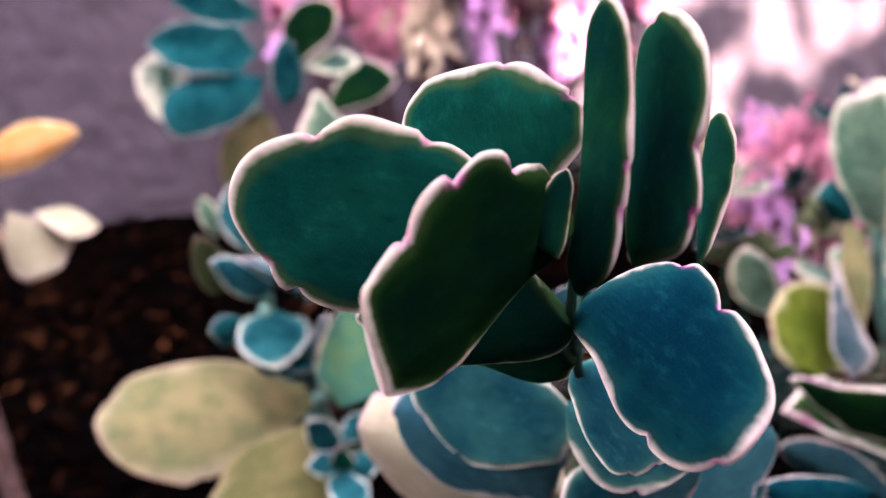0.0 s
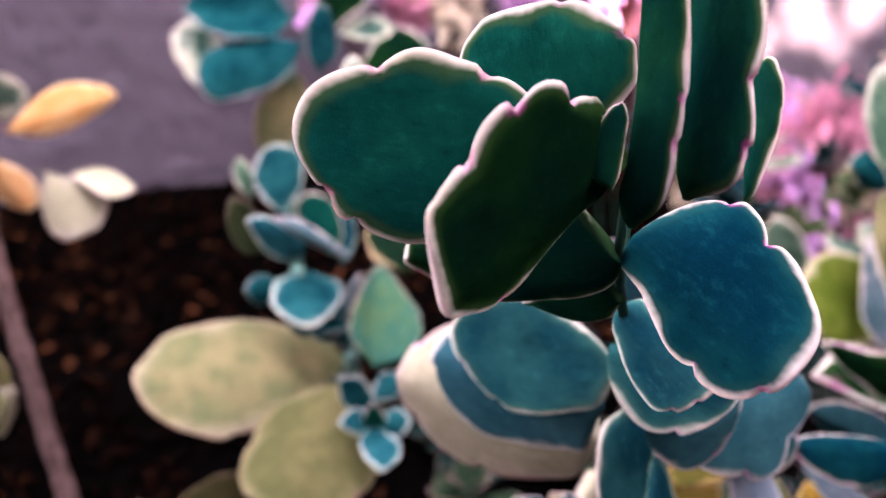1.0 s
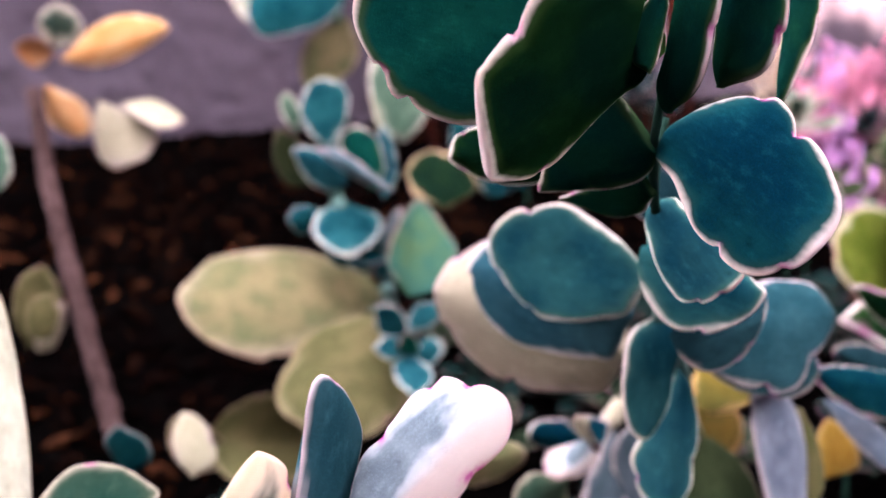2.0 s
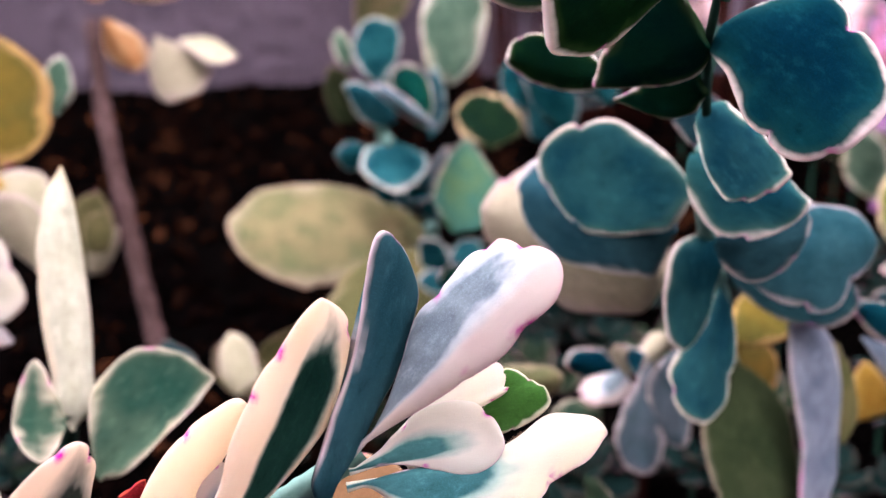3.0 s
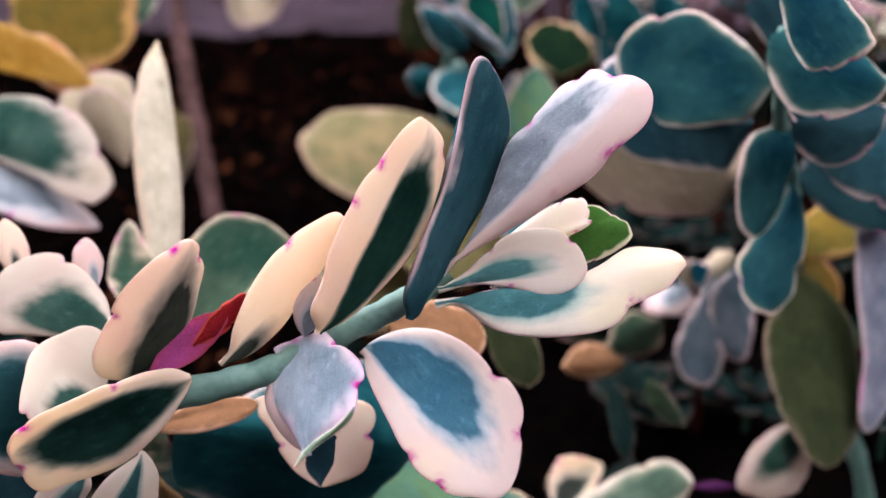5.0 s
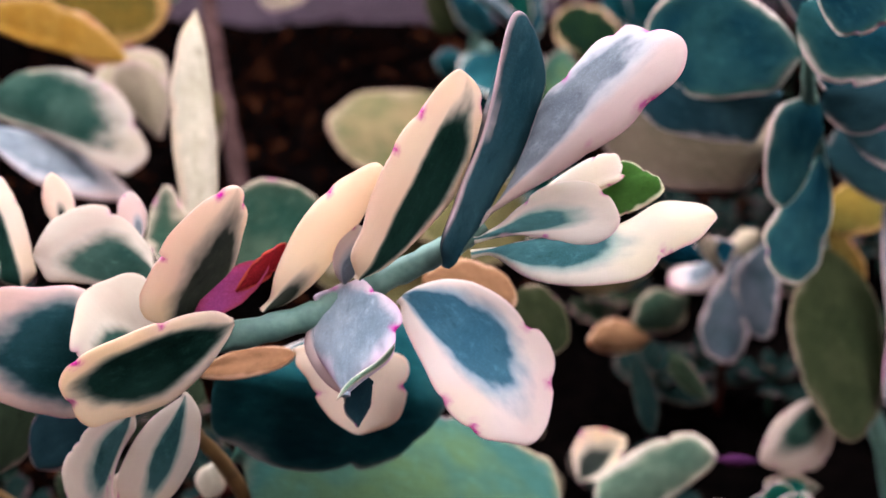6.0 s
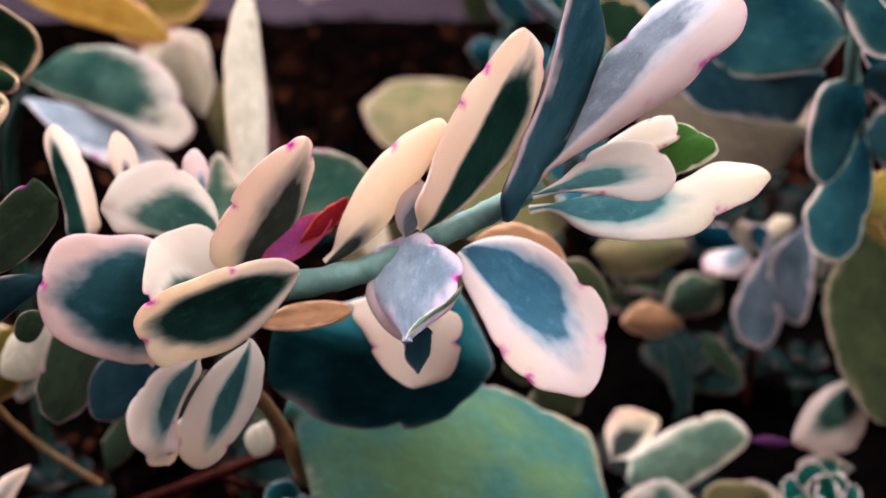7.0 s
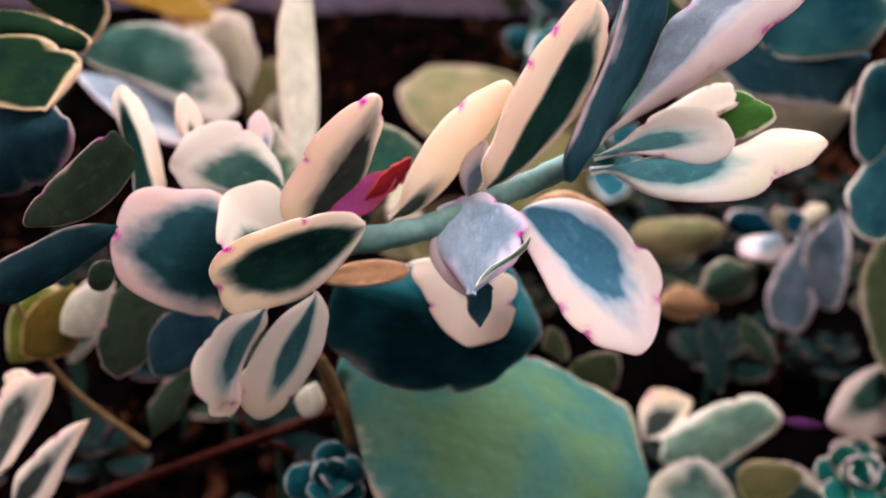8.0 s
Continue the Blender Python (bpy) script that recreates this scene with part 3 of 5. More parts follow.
rosette.leaf("bluel", (7.77, 27.4, 26.25), (10.6, 26.82, 25.25), (0.39, 1.19, 0.42), (-0.5, -0.46, -1.14), left=(0.13, 0.52, 0.86, 0.98, 1.1, 0.82, 0.56, 0.26, 0.13), right=(0.42, 0.82, 1.17, 1.43, 1.55, 1.51, 1.21, 0.81, 0.41), notch=(-1.39,))
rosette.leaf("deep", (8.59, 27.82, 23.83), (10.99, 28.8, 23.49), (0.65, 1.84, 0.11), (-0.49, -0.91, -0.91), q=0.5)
rosette.leaf("slate", (9.12, 29.32, 22.84), (13.76, 32.44, 21.8), (-0.52, 1.12, 1.06), (0.16, -0.72, -1.45), left=(0.07, 0.28, 0.6, 1.01, 1.19, 1.34, 1.3, 1.19, 0.87), right=(0.19, 0.75, 1.33, 1.71, 1.91, 1.79, 1.11, 0.72, 0.36), notch=(-0.74, -1.93))
rosette.leaf("bluel", (8.19, 30.02, 24.3), (3.73, 32.58, 24.27), (-0.15, -0.29, -1.66), (0.11, 0.21, 1.68), left=(0.38, 1.11, 1.35, 1.57, 1.7, 1.74, 1.33, 0.94, 0.47), right=(0.21, 0.62, 1.04, 1.4, 1.65, 1.53, 1.34, 0.94, 0.47), notch=(-1.01, 1.13, 0.36))
rosette.leaf("slate", (7.78, 30.7, 22.83), (2.96, 33.58, 23.07), (-0.04, 0.09, -1.83), (0.68, 1.03, 1.36), left=(0.42, 1.61, 1.77, 1.97, 2.08, 2.07, 1.74, 1.26, 0.63), right=(0.17, 0.67, 1.18, 1.38, 1.59, 1.54, 1.34, 1.19, 0.87), notch=(0.08,))
rosette.leaf("ivory", (7.81, 32.82, 20.51), (1.55, 35.67, 21.55), (-0.1, 0.89, -3.05), (1.22, 1.87, 2.26), left=(0.76, 2, 2.46, 2.93, 3.31, 3.22, 2.86, 2.23, 1.3), right=(0.43, 1.66, 2.04, 2.51, 3.04, 2.74, 2.3, 1.75, 1.13), notch=(0.56, -0.46, 1.5))
rosette.leaf("blue", (9.97, 29.22, 23.51), (8.92, 27.8, 23.56), (0.82, 0.37, -0.06), (-0.87, 0.08, 0.72))
rosette.leaf("bluel", (8.64, 30.55, 22.9), (7.86, 28.14, 20.38), (0.61, 0.47, -0.64), (-0.82, -0.28, 0.52), left=(0.6, 0.74, 0.92, 0.86, 0.84, 0.86, 0.67, 0.44, 0.22), right=(0.2, 0.5, 0.9, 1.06, 1.1, 1.03, 0.84, 0.63, 0.38), notch=(2.0,))
rosette.leaf("bluel", (9.14, 30.74, 21.04), (8.58, 28.45, 17.8), (0.87, 0.35, -0.4), (-1, 0.19, 0.03), left=(0.12, 0.37, 0.57, 0.76, 0.84, 0.75, 0.73, 0.47, 0.23), right=(0.05, 0.2, 0.44, 0.73, 0.97, 1.2, 1.01, 0.75, 0.42), notch=(1.16, -0.78))
rosette.leaf("olive", (10.37, 35.2, 15.93), (11.49, 31.39, 10.38), (1.49, 0.85, -0.28), (-1.71, -0.03, -0.33), left=(0.43, 1, 1.58, 1.88, 1.88, 1.76, 1.58, 1.17, 0.58), right=(0.44, 0.75, 1.24, 1.59, 1.6, 1.41, 1.09, 0.71, 0.35))
rosette.leaf("greyed", (12.53, 35.21, 17.84), (12.71, 32.18, 11.47), (0.94, 0.74, -0.32), (-0.94, -0.74, 0.32), left=(0.42, 1.08, 1.48, 1.63, 1.55, 1.47, 1.41, 0.89, 0.45), right=(0.79, 0.82, 0.86, 0.77, 0.57, 0.4, 0.52, 0.42, 0.21), notch=(-0.84, -0.27))
rosette.leaf("yelloworange", (10.63, 36.65, 15.94), (12.45, 38.95, 17.02), (-0.88, 0.48, 0.17), (0.87, -0.85, -0.5), q=0.5, teeth=1)
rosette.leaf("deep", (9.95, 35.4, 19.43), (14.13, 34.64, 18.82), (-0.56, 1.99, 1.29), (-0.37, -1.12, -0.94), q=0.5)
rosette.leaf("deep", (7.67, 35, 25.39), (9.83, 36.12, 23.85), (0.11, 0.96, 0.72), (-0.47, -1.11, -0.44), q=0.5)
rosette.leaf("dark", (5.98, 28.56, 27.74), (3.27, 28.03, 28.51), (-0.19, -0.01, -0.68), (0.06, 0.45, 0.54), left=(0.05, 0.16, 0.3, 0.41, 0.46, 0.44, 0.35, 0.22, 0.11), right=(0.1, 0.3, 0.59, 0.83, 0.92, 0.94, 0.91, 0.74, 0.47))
rosette.leaf("blue", (18.66, 38.16, 15.83), (13.99, 35.38, 18.26), (-0.1, 0.68, 0.59), (-0.05, -0.55, -0.72), left=(0.09, 0.26, 0.44, 0.5, 0.51, 0.46, 0.36, 0.21, 0.11), right=(0.19, 0.57, 1.06, 1.31, 1.27, 1.08, 0.82, 0.49, 0.24))
rosette.leaf("greyed", (15.17, 37.74, 15.71), (18.13, 36.09, 13.48), (0.39, 0.31, 0.29), (-0.39, -0.24, -0.35), left=(0.07, 0.2, 0.37, 0.49, 0.51, 0.46, 0.32, 0.16, 0.08), right=(0.06, 0.17, 0.34, 0.49, 0.6, 0.65, 0.54, 0.29, 0.15))
rosette.leaf("gold", (16.09, 40.94, 9.94), (16.24, 41.02, 12.79), (-0.82, 0.44, 0.03), (0.93, 0.03, -0.05), left=(0.02, 0.07, 0.14, 0.21, 0.25, 0.26, 0.22, 0.12, 0.06), right=(0.34, 0.96, 1.55, 1.61, 1.43, 1.22, 0.92, 0.57, 0.28))
rosette.leaf("yelloworange", (11.48, 41.62, 10.17), (11.21, 42.98, 13.65), (-1.18, 0.4, -0.25), (1.25, 0.21, 0.01), left=(0.06, 0.17, 0.35, 0.54, 0.66, 0.68, 0.6, 0.35, 0.17), right=(0.67, 1.48, 1.8, 1.86, 1.85, 1.62, 1.28, 0.9, 0.45))
rosette.leaf("khaki", (14.33, 35.22, 12.73), (14.03, 36.66, 16.05), (-0.49, 0.21, -0.14), (0.55, 0.04, 0.03), left=(0.04, 0.12, 0.25, 0.4, 0.5, 0.48, 0.4, 0.26, 0.13), right=(0.09, 0.28, 0.5, 0.6, 0.59, 0.52, 0.37, 0.19, 0.09))
spray.stem([(1.4, 18.2, 23.8), (0.7, 17.7, 23.4), (-0.5, 17.1, 22.9), (-1.6, 16.5, 22.4), (-3, 15.8, 22.2), (-3.8, 15.6, 22.1), (-5.5, 15.9, 21.3)], r=0.24, r2=0.3)
spray.stem([(-4.4, 16.8, 21.4), (-6.5, 21, 16.7), (-7.5, 24.1, 12.2)], r=0.2, r2=0.25, m=2, root=1)
spray.leaf("creaml", (1.39, 17.76, 24), (4.97, 18.72, 27.44), (-0.56, 0.62, 0.41), (0.61, -0.49, -0.5), cup=0.03, heart=(0.5, 0.6, -0.2, 1.0), left=(0.01, 0.02, 0.2, 0.56, 1.04, 1.12, 1.24, 0.99, 0.41), right=(0.02, 0.08, 0.19, 0.34, 0.48, 0.63, 0.57, 0.54, 0.31), notch=(0.62, 0.28, -0.46, -2.05, 1.33))
spray.leaf("slate", (0.92, 17.05, 23.38), (2.05, 18.83, 27.84), (-0.35, -0.63, 0.34), (0.41, 0.59, -0.34), cup=0.0, bend=0, left=(0.12, 0.34, 0.31, 0.23, 0.05, 0.05, 0.15, 0.23, 0.2), right=(0.21, 0.33, 0.65, 0.86, 1.16, 1.25, 1.24, 0.82, 0.41))
spray.leaf("creamd", (-0.58, 16.24, 23.42), (1.1, 18.01, 26.94), (-0.28, -0.75, 0.51), (0.58, 0.53, -0.54), cup=0.03, heart=(-0.36, 0.5, -0.15, 0.95), left=(0.14, 0.56, 0.63, 0.84, 0.86, 0.81, 0.6, 0.45, 0.23), right=(0.17, 0.45, 0.69, 0.9, 1.04, 1.05, 0.97, 0.85, 0.51), notch=(1.47, 0.59, -0.43))
spray.leaf("creamo", (-2.61, 16.36, 22.48), (-0.38, 17.47, 25.23), (-0.36, -0.25, 0.39), (0.26, 0.39, -0.36), heart=(-0.3,0.6,-0.4,0.35), cup=0.03, left=(0.01, 0.07, 0.29, 0.46, 0.58, 0.61, 0.51, 0.31, 0.16), right=(0.08, 0.33, 0.51, 0.58, 0.52, 0.5, 0.41, 0.3, 0.22), notch=(0.63,))
spray.leaf("creaml", (-1.04, 16.76, 23.01), (-0.86, 17.31, 24.03), (-0.32, -0.24, -0.04), (0.18, 0.34, -0.26), heart=(0,0.9,-0.4,0.7))
spray.leaf("creamw", (1.32, 17.48, 23.49), (5.84, 18.69, 24.05), (-0.24, 0.83, 0.19), (0.24, -0.67, -0.52), heart=(-0.35,0.5,-0.2,0.66), cup=0.03, left=(0, 0, 0, 0, 0, 0.24, 0.62, 0.53, 0.36), right=(0.04, 0.15, 0.71, 1.03, 1.14, 1.05, 0.61, 0.42, 0.13), notch=(-0.6, 0.63))
spray.leaf("creamw", (1.36, 17.61, 23.72), (4.06, 18.13, 24.16), (-0.17, 0.47, 0.46), (0.17, -0.51, -0.41), cup=0.03, heart=(0.1, 0.5, -0.25, 0.78), left=(0.03, 0.13, 0.27, 0.56, 0.8, 0.88, 0.85, 0.71, 0.35), right=(0, 0, 0, 0.08, 0.23, 0.43, 0.48, 0.38, 0.19), notch=(0.46, 2.18, -2.37))
spray.leaf("creamw", (2.29, 18, 23.66), (3.34, 18.48, 23.2), (0.05, 0.09, 0.21), (0.04, -0.2, -0.12), heart=(0,0.3,-0.4,0.2), left=(0.02, 0.07, 0.15, 0.21, 0.22, 0.23, 0.2, 0.09, 0.05), right=(0.04, 0.17, 0.23, 0.24, 0.24, 0.2, 0.16, 0.09, 0.05), notch=(-2.01,))
spray.leaf("creamw", (1.95, 18.27, 23.9), (3.96, 19.16, 24.61), (0.17, 0.56, 0.47), (0.35, -0.03, 0.04), p=1.4, q=0.45, heart=(0,0.3,-0.4,0.3))
spray.leaf("green", (3.5, 18.87, 24.03), (4.82, 19.14, 24.4), (-0.19, 0.46, 0.34), (0.2, -0.38, -0.42), left=(0.05, 0.18, 0.39, 0.63, 0.84, 0.77, 0.56, 0.34, 0.26), right=(0.04, 0.15, 0.32, 0.36, 0.34, 0.29, 0.22, 0.15, 0.07), notch=(0.93, -2.12))
spray.leaf("creamb", (-0.08, 17.33, 22.5), (2.76, 16.46, 20.06), (0.69, 1.11, 0.41), (-0.57, -1.22, -0.23), cup=0.03, heart=(0.2, 0.56, -0.2, 0.82), left=(0.5, 0.98, 1.36, 1.62, 1.69, 1.66, 1.44, 0.88, 0.44), right=(0.09, 0.35, 0.57, 0.8, 1.03, 1.04, 0.87, 0.49, 0.24), notch=(1.53, 0.74, -1.64, -0.92))
spray.leaf("lilac", (-0.49, 14.88, 21.74), (-0.81, 16.96, 23.01), (-1.02, 0.05, -0.35), (0.95, -0.15, 0.5), cup=-0.1, left=(0.05, 0.18, 0.4, 0.67, 0.93, 1.02, 1.03, 1.02, 1.01), right=(0.07, 0.39, 0.96, 1.07, 1.14, 1, 0.68, 0.33, 0.16), notch=(0.49, 0.11, -0.47, -1.8))
spray.leaf("creaml", (-1.58, 16.4, 22.28), (-0.63, 15.28, 21.49), (0.05, 0.02, -0.12), (-0.47, 0.05, -0.07), p=1.0, q=0.6, teeth=0)
spray.leaf("deep", (-0.57, 15.88, 21.51), (-0.33, 14.98, 21), (0.22, 0.16, -0.18), (-0.27, -0.14, 0.11), left=(0.32, 0.31, 0.31, 0.3, 0.29, 0.21, 0.13, 0.06, 0.03), right=(0.02, 0.09, 0.2, 0.33, 0.31, 0.29, 0.23, 0.11, 0.05))
spray.leaf("peach", (-0.35, 19.99, 21.5), (1.54, 21.35, 20.38), (-0.21, 0.75, 0.43), (-0.02, -0.93, -0.25), q=0.5)
spray.leaf("olive", (0.44, 27.24, 17.26), (2.19, 27.11, 16.04), (-0.02, 0.44, 0.9), (-0.21, -0.41, -0.72), q=0.5)
spray.leaf("peach", (-4.23, 16.28, 20.9), (-2.71, 17.9, 20.52), (-0.19, 0.11, 0.24), (0.05, -0.54, -0.06), q=0.5, teeth=0)
spray.leaf("creamo", (-1.85, 18.29, 20.84), (-1.07, 17.13, 19.2), (1.02, 0.61, 0.05), (-0.92, -0.75, 0.09), heart=(0.2,0.5,-0.4,0.5), left=(0.1, 0.39, 0.85, 1.26, 1.32, 1.21, 1.08, 0.92, 0.67), right=(0.98, 1.01, 1.07, 0.9, 0.83, 0.73, 0.58, 0.36, 0.18), notch=(1.39, -1.67))
spray.leaf("teal", (-4.17, 17.17, 20.39), (-0.2, 20.89, 17.54), (-1.43, 2.2, 0.88), (-1.42, -0.29, -2.35), left=(0.09, 0.37, 0.79, 1.31, 1.79, 2.27, 2.7, 2.85, 2.74), right=(0.77, 1.7, 2.12, 2.53, 2.68, 2.67, 2.55, 2.19, 1.74), notch=(-0.48, -1.14))
spray.leaf("creamo", (-4.3, 15.86, 22.37), (-2.67, 16.02, 25.23), (-0.46, -0.74, 0.3), (0.39, 0.8, -0.27), heart=(-0.25,0.72,-0.3,0.92), left=(0.52, 0.81, 0.98, 1.01, 1.05, 1.04, 0.83, 0.57, 0.29), right=(0.19, 0.52, 0.71, 0.8, 0.79, 0.7, 0.6, 0.38, 0.19), notch=(1.67, 0.21, -0.29))
spray.leaf("creamd", (-2.9, 15.65, 22.62), (-5.12, 13.27, 22.38), (0, 0.1, -1.01), (0.22, -0.3, 0.94), heart=(0.05, 0.75, 0.0, 0.97), left=(0.19, 0.41, 0.69, 0.95, 1.14, 1.15, 1.05, 0.98, 0.64), right=(0.19, 0.46, 0.64, 0.77, 0.87, 0.87, 0.81, 0.64, 0.32), notch=(0.21, -2.07, -0.46))
spray.leaf("creamg", (-4.98, 15.63, 21.72), (-5.89, 15.48, 23.03), (0.15, -1.37, -0.05), (0.19, 1.33, 0.29), heart=(0.4,0.55,-0.3,0.6), left=(0.1, 0.39, 0.84, 1.17, 1.44, 1.54, 1.2, 0.71, 0.36), right=(0.14, 0.54, 0.98, 1.09, 1.21, 1.19, 1.01, 0.6, 0.3), notch=(1.47,))
spray.leaf("cream", (-6.12, 15.9, 21.45), (-8.18, 14.67, 22.04), (-0.16, -0.35, -1.33), (0.07, 0.49, 1.29), heart=(0.0,0.85,-0.5,0.92), left=(1.37, 1.39, 1.41, 1.39, 1.33, 1.17, 0.98, 0.75, 0.37), right=(0.34, 1.14, 1.32, 1.35, 1.31, 1.28, 1.19, 0.97, 0.49), notch=(-0.18,))
spray.leaf("creamg", (-5.45, 17.31, 22.52), (-8.13, 17.19, 22.88), (-0.05, -0.67, -0.62), (0.05, 0.7, 0.59), heart=(0.15,0.85,-0.3,0.8), left=(0.13, 0.33, 0.37, 0.42, 0.46, 0.5, 0.54, 0.3, 0.15), right=(0.24, 0.56, 0.82, 1.09, 1.3, 1.29, 1.15, 0.94, 0.69), notch=(-1.7,))
spray.leaf("creaml", (-6.3, 18.31, 22.74), (-6.57, 18.75, 23.77), (-0.22, -0.31, 0.07), (0.13, 0.25, -0.13), heart=(0,0.5,-0.3,0.5))
spray.leaf("creamo", (-8.43, 18.7, 22.68), (-8.79, 19.2, 23.9), (-0.16, -0.33, -0.01), (0.27, 0.25, -0.21), heart=(0,0.5,-0.3,0.5))
spray.leaf("creamd", (-8.88, 17.47, 21.83), (-10.19, 18.79, 24.1), (-0.35, -0.26, -0.05), (0.24, 0.36, -0.07), heart=(0.45, 0.62, -0.3, 0.92), left=(0.11, 0.38, 0.32, 0.28, 0.3, 0.32, 0.33, 0.28, 0.14), right=(0.14, 0.4, 0.44, 0.48, 0.49, 0.5, 0.42, 0.34, 0.17), notch=(-0.87, -0.2))
spray.leaf("bract", (-3.86, 15.85, 22.4), (-2.68, 16.99, 23.22), (-0.17, -0.09, 0.37), (0.2, -0, -0.23), p=1.1, q=0.6, flat=1, teeth=2)
spray.leaf("bracttip", (-3.09, 16.3, 22.9), (-2.45, 17.45, 23.45), (-0.16, -0.1, 0.11), (0.05, 0.03, -0.31), p=1.2, q=0.6, flat=1, notch=(0.3,-0.4,1.0,-1.1))
spray.leaf("creamw", (-4.85, 14.84, 20.87), (-6.2, 14.72, 18.23), (0.59, -0.19, -0.29), (-0.61, 0.07, 0.31), heart=(0,0.55,-0.2,0.85), left=(0.06, 0.19, 0.15, 0.1, 0.12, 0.23, 0.46, 0.21, 0.11), right=(0.07, 0.26, 0.57, 0.75, 0.84, 0.91, 0.92, 0.82, 0.68))
spray.leaf("creamw", (-3.78, 15.04, 21.27), (-5.34, 14.86, 18.04), (0.56, 0.16, -0.28), (-0.58, -0.09, 0.28), heart=(0.1,0.42,-0.1,0.8), left=(0.2, 0.42, 0.53, 0.62, 0.62, 0.56, 0.46, 0.34, 0.17), right=(0.05, 0.19, 0.4, 0.54, 0.63, 0.67, 0.63, 0.5, 0.34), notch=(0.57, -0.46))
spray.leaf("creamw", (-5.6, 15.16, 19.08), (-6.17, 14.98, 17.89), (0.05, 0.13, -0.26), (-0.57, -0.13, -0.16), q=0.5, heart=(0,0.3,-0.4,0.2))
spray.leaf("deepolive", (-7.5, 14.99, 24), (-8.97, 13.18, 22.99), (0.32, 0.02, -0.5), (-0.3, -0.04, 0.51), left=(0.08, 0.3, 0.43, 0.54, 0.58, 0.52, 0.39, 0.22, 0.11), right=(0.58, 0.6, 0.61, 0.56, 0.49, 0.42, 0.33, 0.23, 0.11), notch=(-0.53, -2.65))
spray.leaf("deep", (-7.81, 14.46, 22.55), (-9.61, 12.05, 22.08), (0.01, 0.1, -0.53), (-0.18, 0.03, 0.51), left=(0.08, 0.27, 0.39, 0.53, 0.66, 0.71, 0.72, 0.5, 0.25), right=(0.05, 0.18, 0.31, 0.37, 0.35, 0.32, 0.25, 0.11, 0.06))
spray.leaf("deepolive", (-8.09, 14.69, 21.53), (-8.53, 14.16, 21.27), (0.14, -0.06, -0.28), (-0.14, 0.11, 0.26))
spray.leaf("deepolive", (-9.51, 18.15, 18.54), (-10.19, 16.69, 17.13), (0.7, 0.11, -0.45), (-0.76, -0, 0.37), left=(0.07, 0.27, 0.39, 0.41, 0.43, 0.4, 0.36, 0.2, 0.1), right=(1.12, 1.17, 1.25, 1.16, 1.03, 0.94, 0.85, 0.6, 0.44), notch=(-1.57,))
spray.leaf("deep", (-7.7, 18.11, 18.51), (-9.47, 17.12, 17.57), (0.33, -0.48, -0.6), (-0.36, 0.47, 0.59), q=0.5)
spray.leaf("deepgreen", (-5.18, 19.26, 16.79), (2.86, 22.64, 11.7), (-1.08, 3.66, 0.72), (-0.1, -3.16, -2.25), left=(0.3, 1.16, 2.2, 3, 3.55, 3.6, 3.55, 3.29, 3), right=(0.28, 1.52, 3.2, 4, 4.17, 3.77, 3.3, 1.53, 0.76))
spray.leaf("yelloworange", (-12.84, 19.06, 18.15), (-14.11, 18.04, 16.38), (0.94, 0.11, -0.47), (-0.3, 0.13, 0.58))
spray.leaf("white", (-11.34, 18.78, 18.66), (-12.72, 18.11, 17.27), (0.68, -0.03, -0.37), (-0.34, 0.15, 0.42))
spray.leaf("white", (-6.12, 19.73, 15.75), (-6.34, 19.31, 14.87), (0.44, 0, -0.03), (-0.41, 0.06, 0.16))
spray.stem([(-5.2, 17.3, 18.7), (-5, 18.3, 16.8), (-4.9, 19.2, 14.5)], r=0.16, r2=0.2, m=3)
spray.stem([(-15.3, 19.4, 17.5), (-14.9, 19.9, 14.9), (-14.2, 20.5, 13.1), (-12.8, 21.1, 11.4)], r=0.08, r2=0.1, m=3)
spray.stem([(-6, 20.4, 14.4), (-9.6, 20.5, 12.3), (-13.8, 20.3, 10), (-17.1, 20.1, 8)], r=0.16, r2=0.2, m=2)
spray.stem([(-10, 22.2, 13.3), (-9.5, 21.7, 12.2), (-8.4, 22.5, 11)], r=0.1, r2=0.12, m=2)
spray.leaf("palel", (0.81, 13.97, 23.52), (0.06, 13.11, 22.89), (0.06, 0.03, -0.1), (-0.1, 0.06, 0.03), left=(0.03, 0.09, 0.13, 0.11, 0.06, 0.02, 0, 0, 0), right=(0, 0, 0, 0.01, 0.06, 0.1, 0.1, 0.07, 0.03))
upright.stem([(-8.6, 24.9, 19.8), (-10.1, 26.5, 15.2)], r=0.25, r2=0.3, m=4, root=1)
upright.leaf("white", (-8.48, 24.65, 19.29), (-9.65, 28.76, 25.47), (-0.8, -0.3, 0.05), (0.17, 0.71, -0.44), left=(0.12, 0.45, 0.52, 0.66, 0.77, 0.83, 0.72, 0.45, 0.12), right=(0.22, 0.87, 0.88, 0.87, 0.82, 0.71, 0.57, 0.37, 0.11))
upright.leaf("mossy", (-6.9, 22.85, 19.14), (-4.78, 25.98, 20.36), (-1.11, 0.48, 0.71), (1.15, -0.8, 0.06), heart=(0,1.25,-0.9,1.05), left=(0.17, 0.65, 1.27, 1.86, 2.08, 2.1, 1.93, 1.43, 0.88), right=(0.15, 0.58, 0.7, 0.71, 0.64, 0.56, 0.4, 0.22, 0.11))
upright.leaf("mossy", (-8.03, 23.76, 20.12), (-9.41, 23.49, 20.17), (0.87, -1.31, -0.23), (-0.68, 1.66, 0.88))
leftbush.stem([(-22.1, 34.1, 20.5), (-25.4, 35.4, 16.4)], r=0.3, r2=0.35, m=4, root=1)
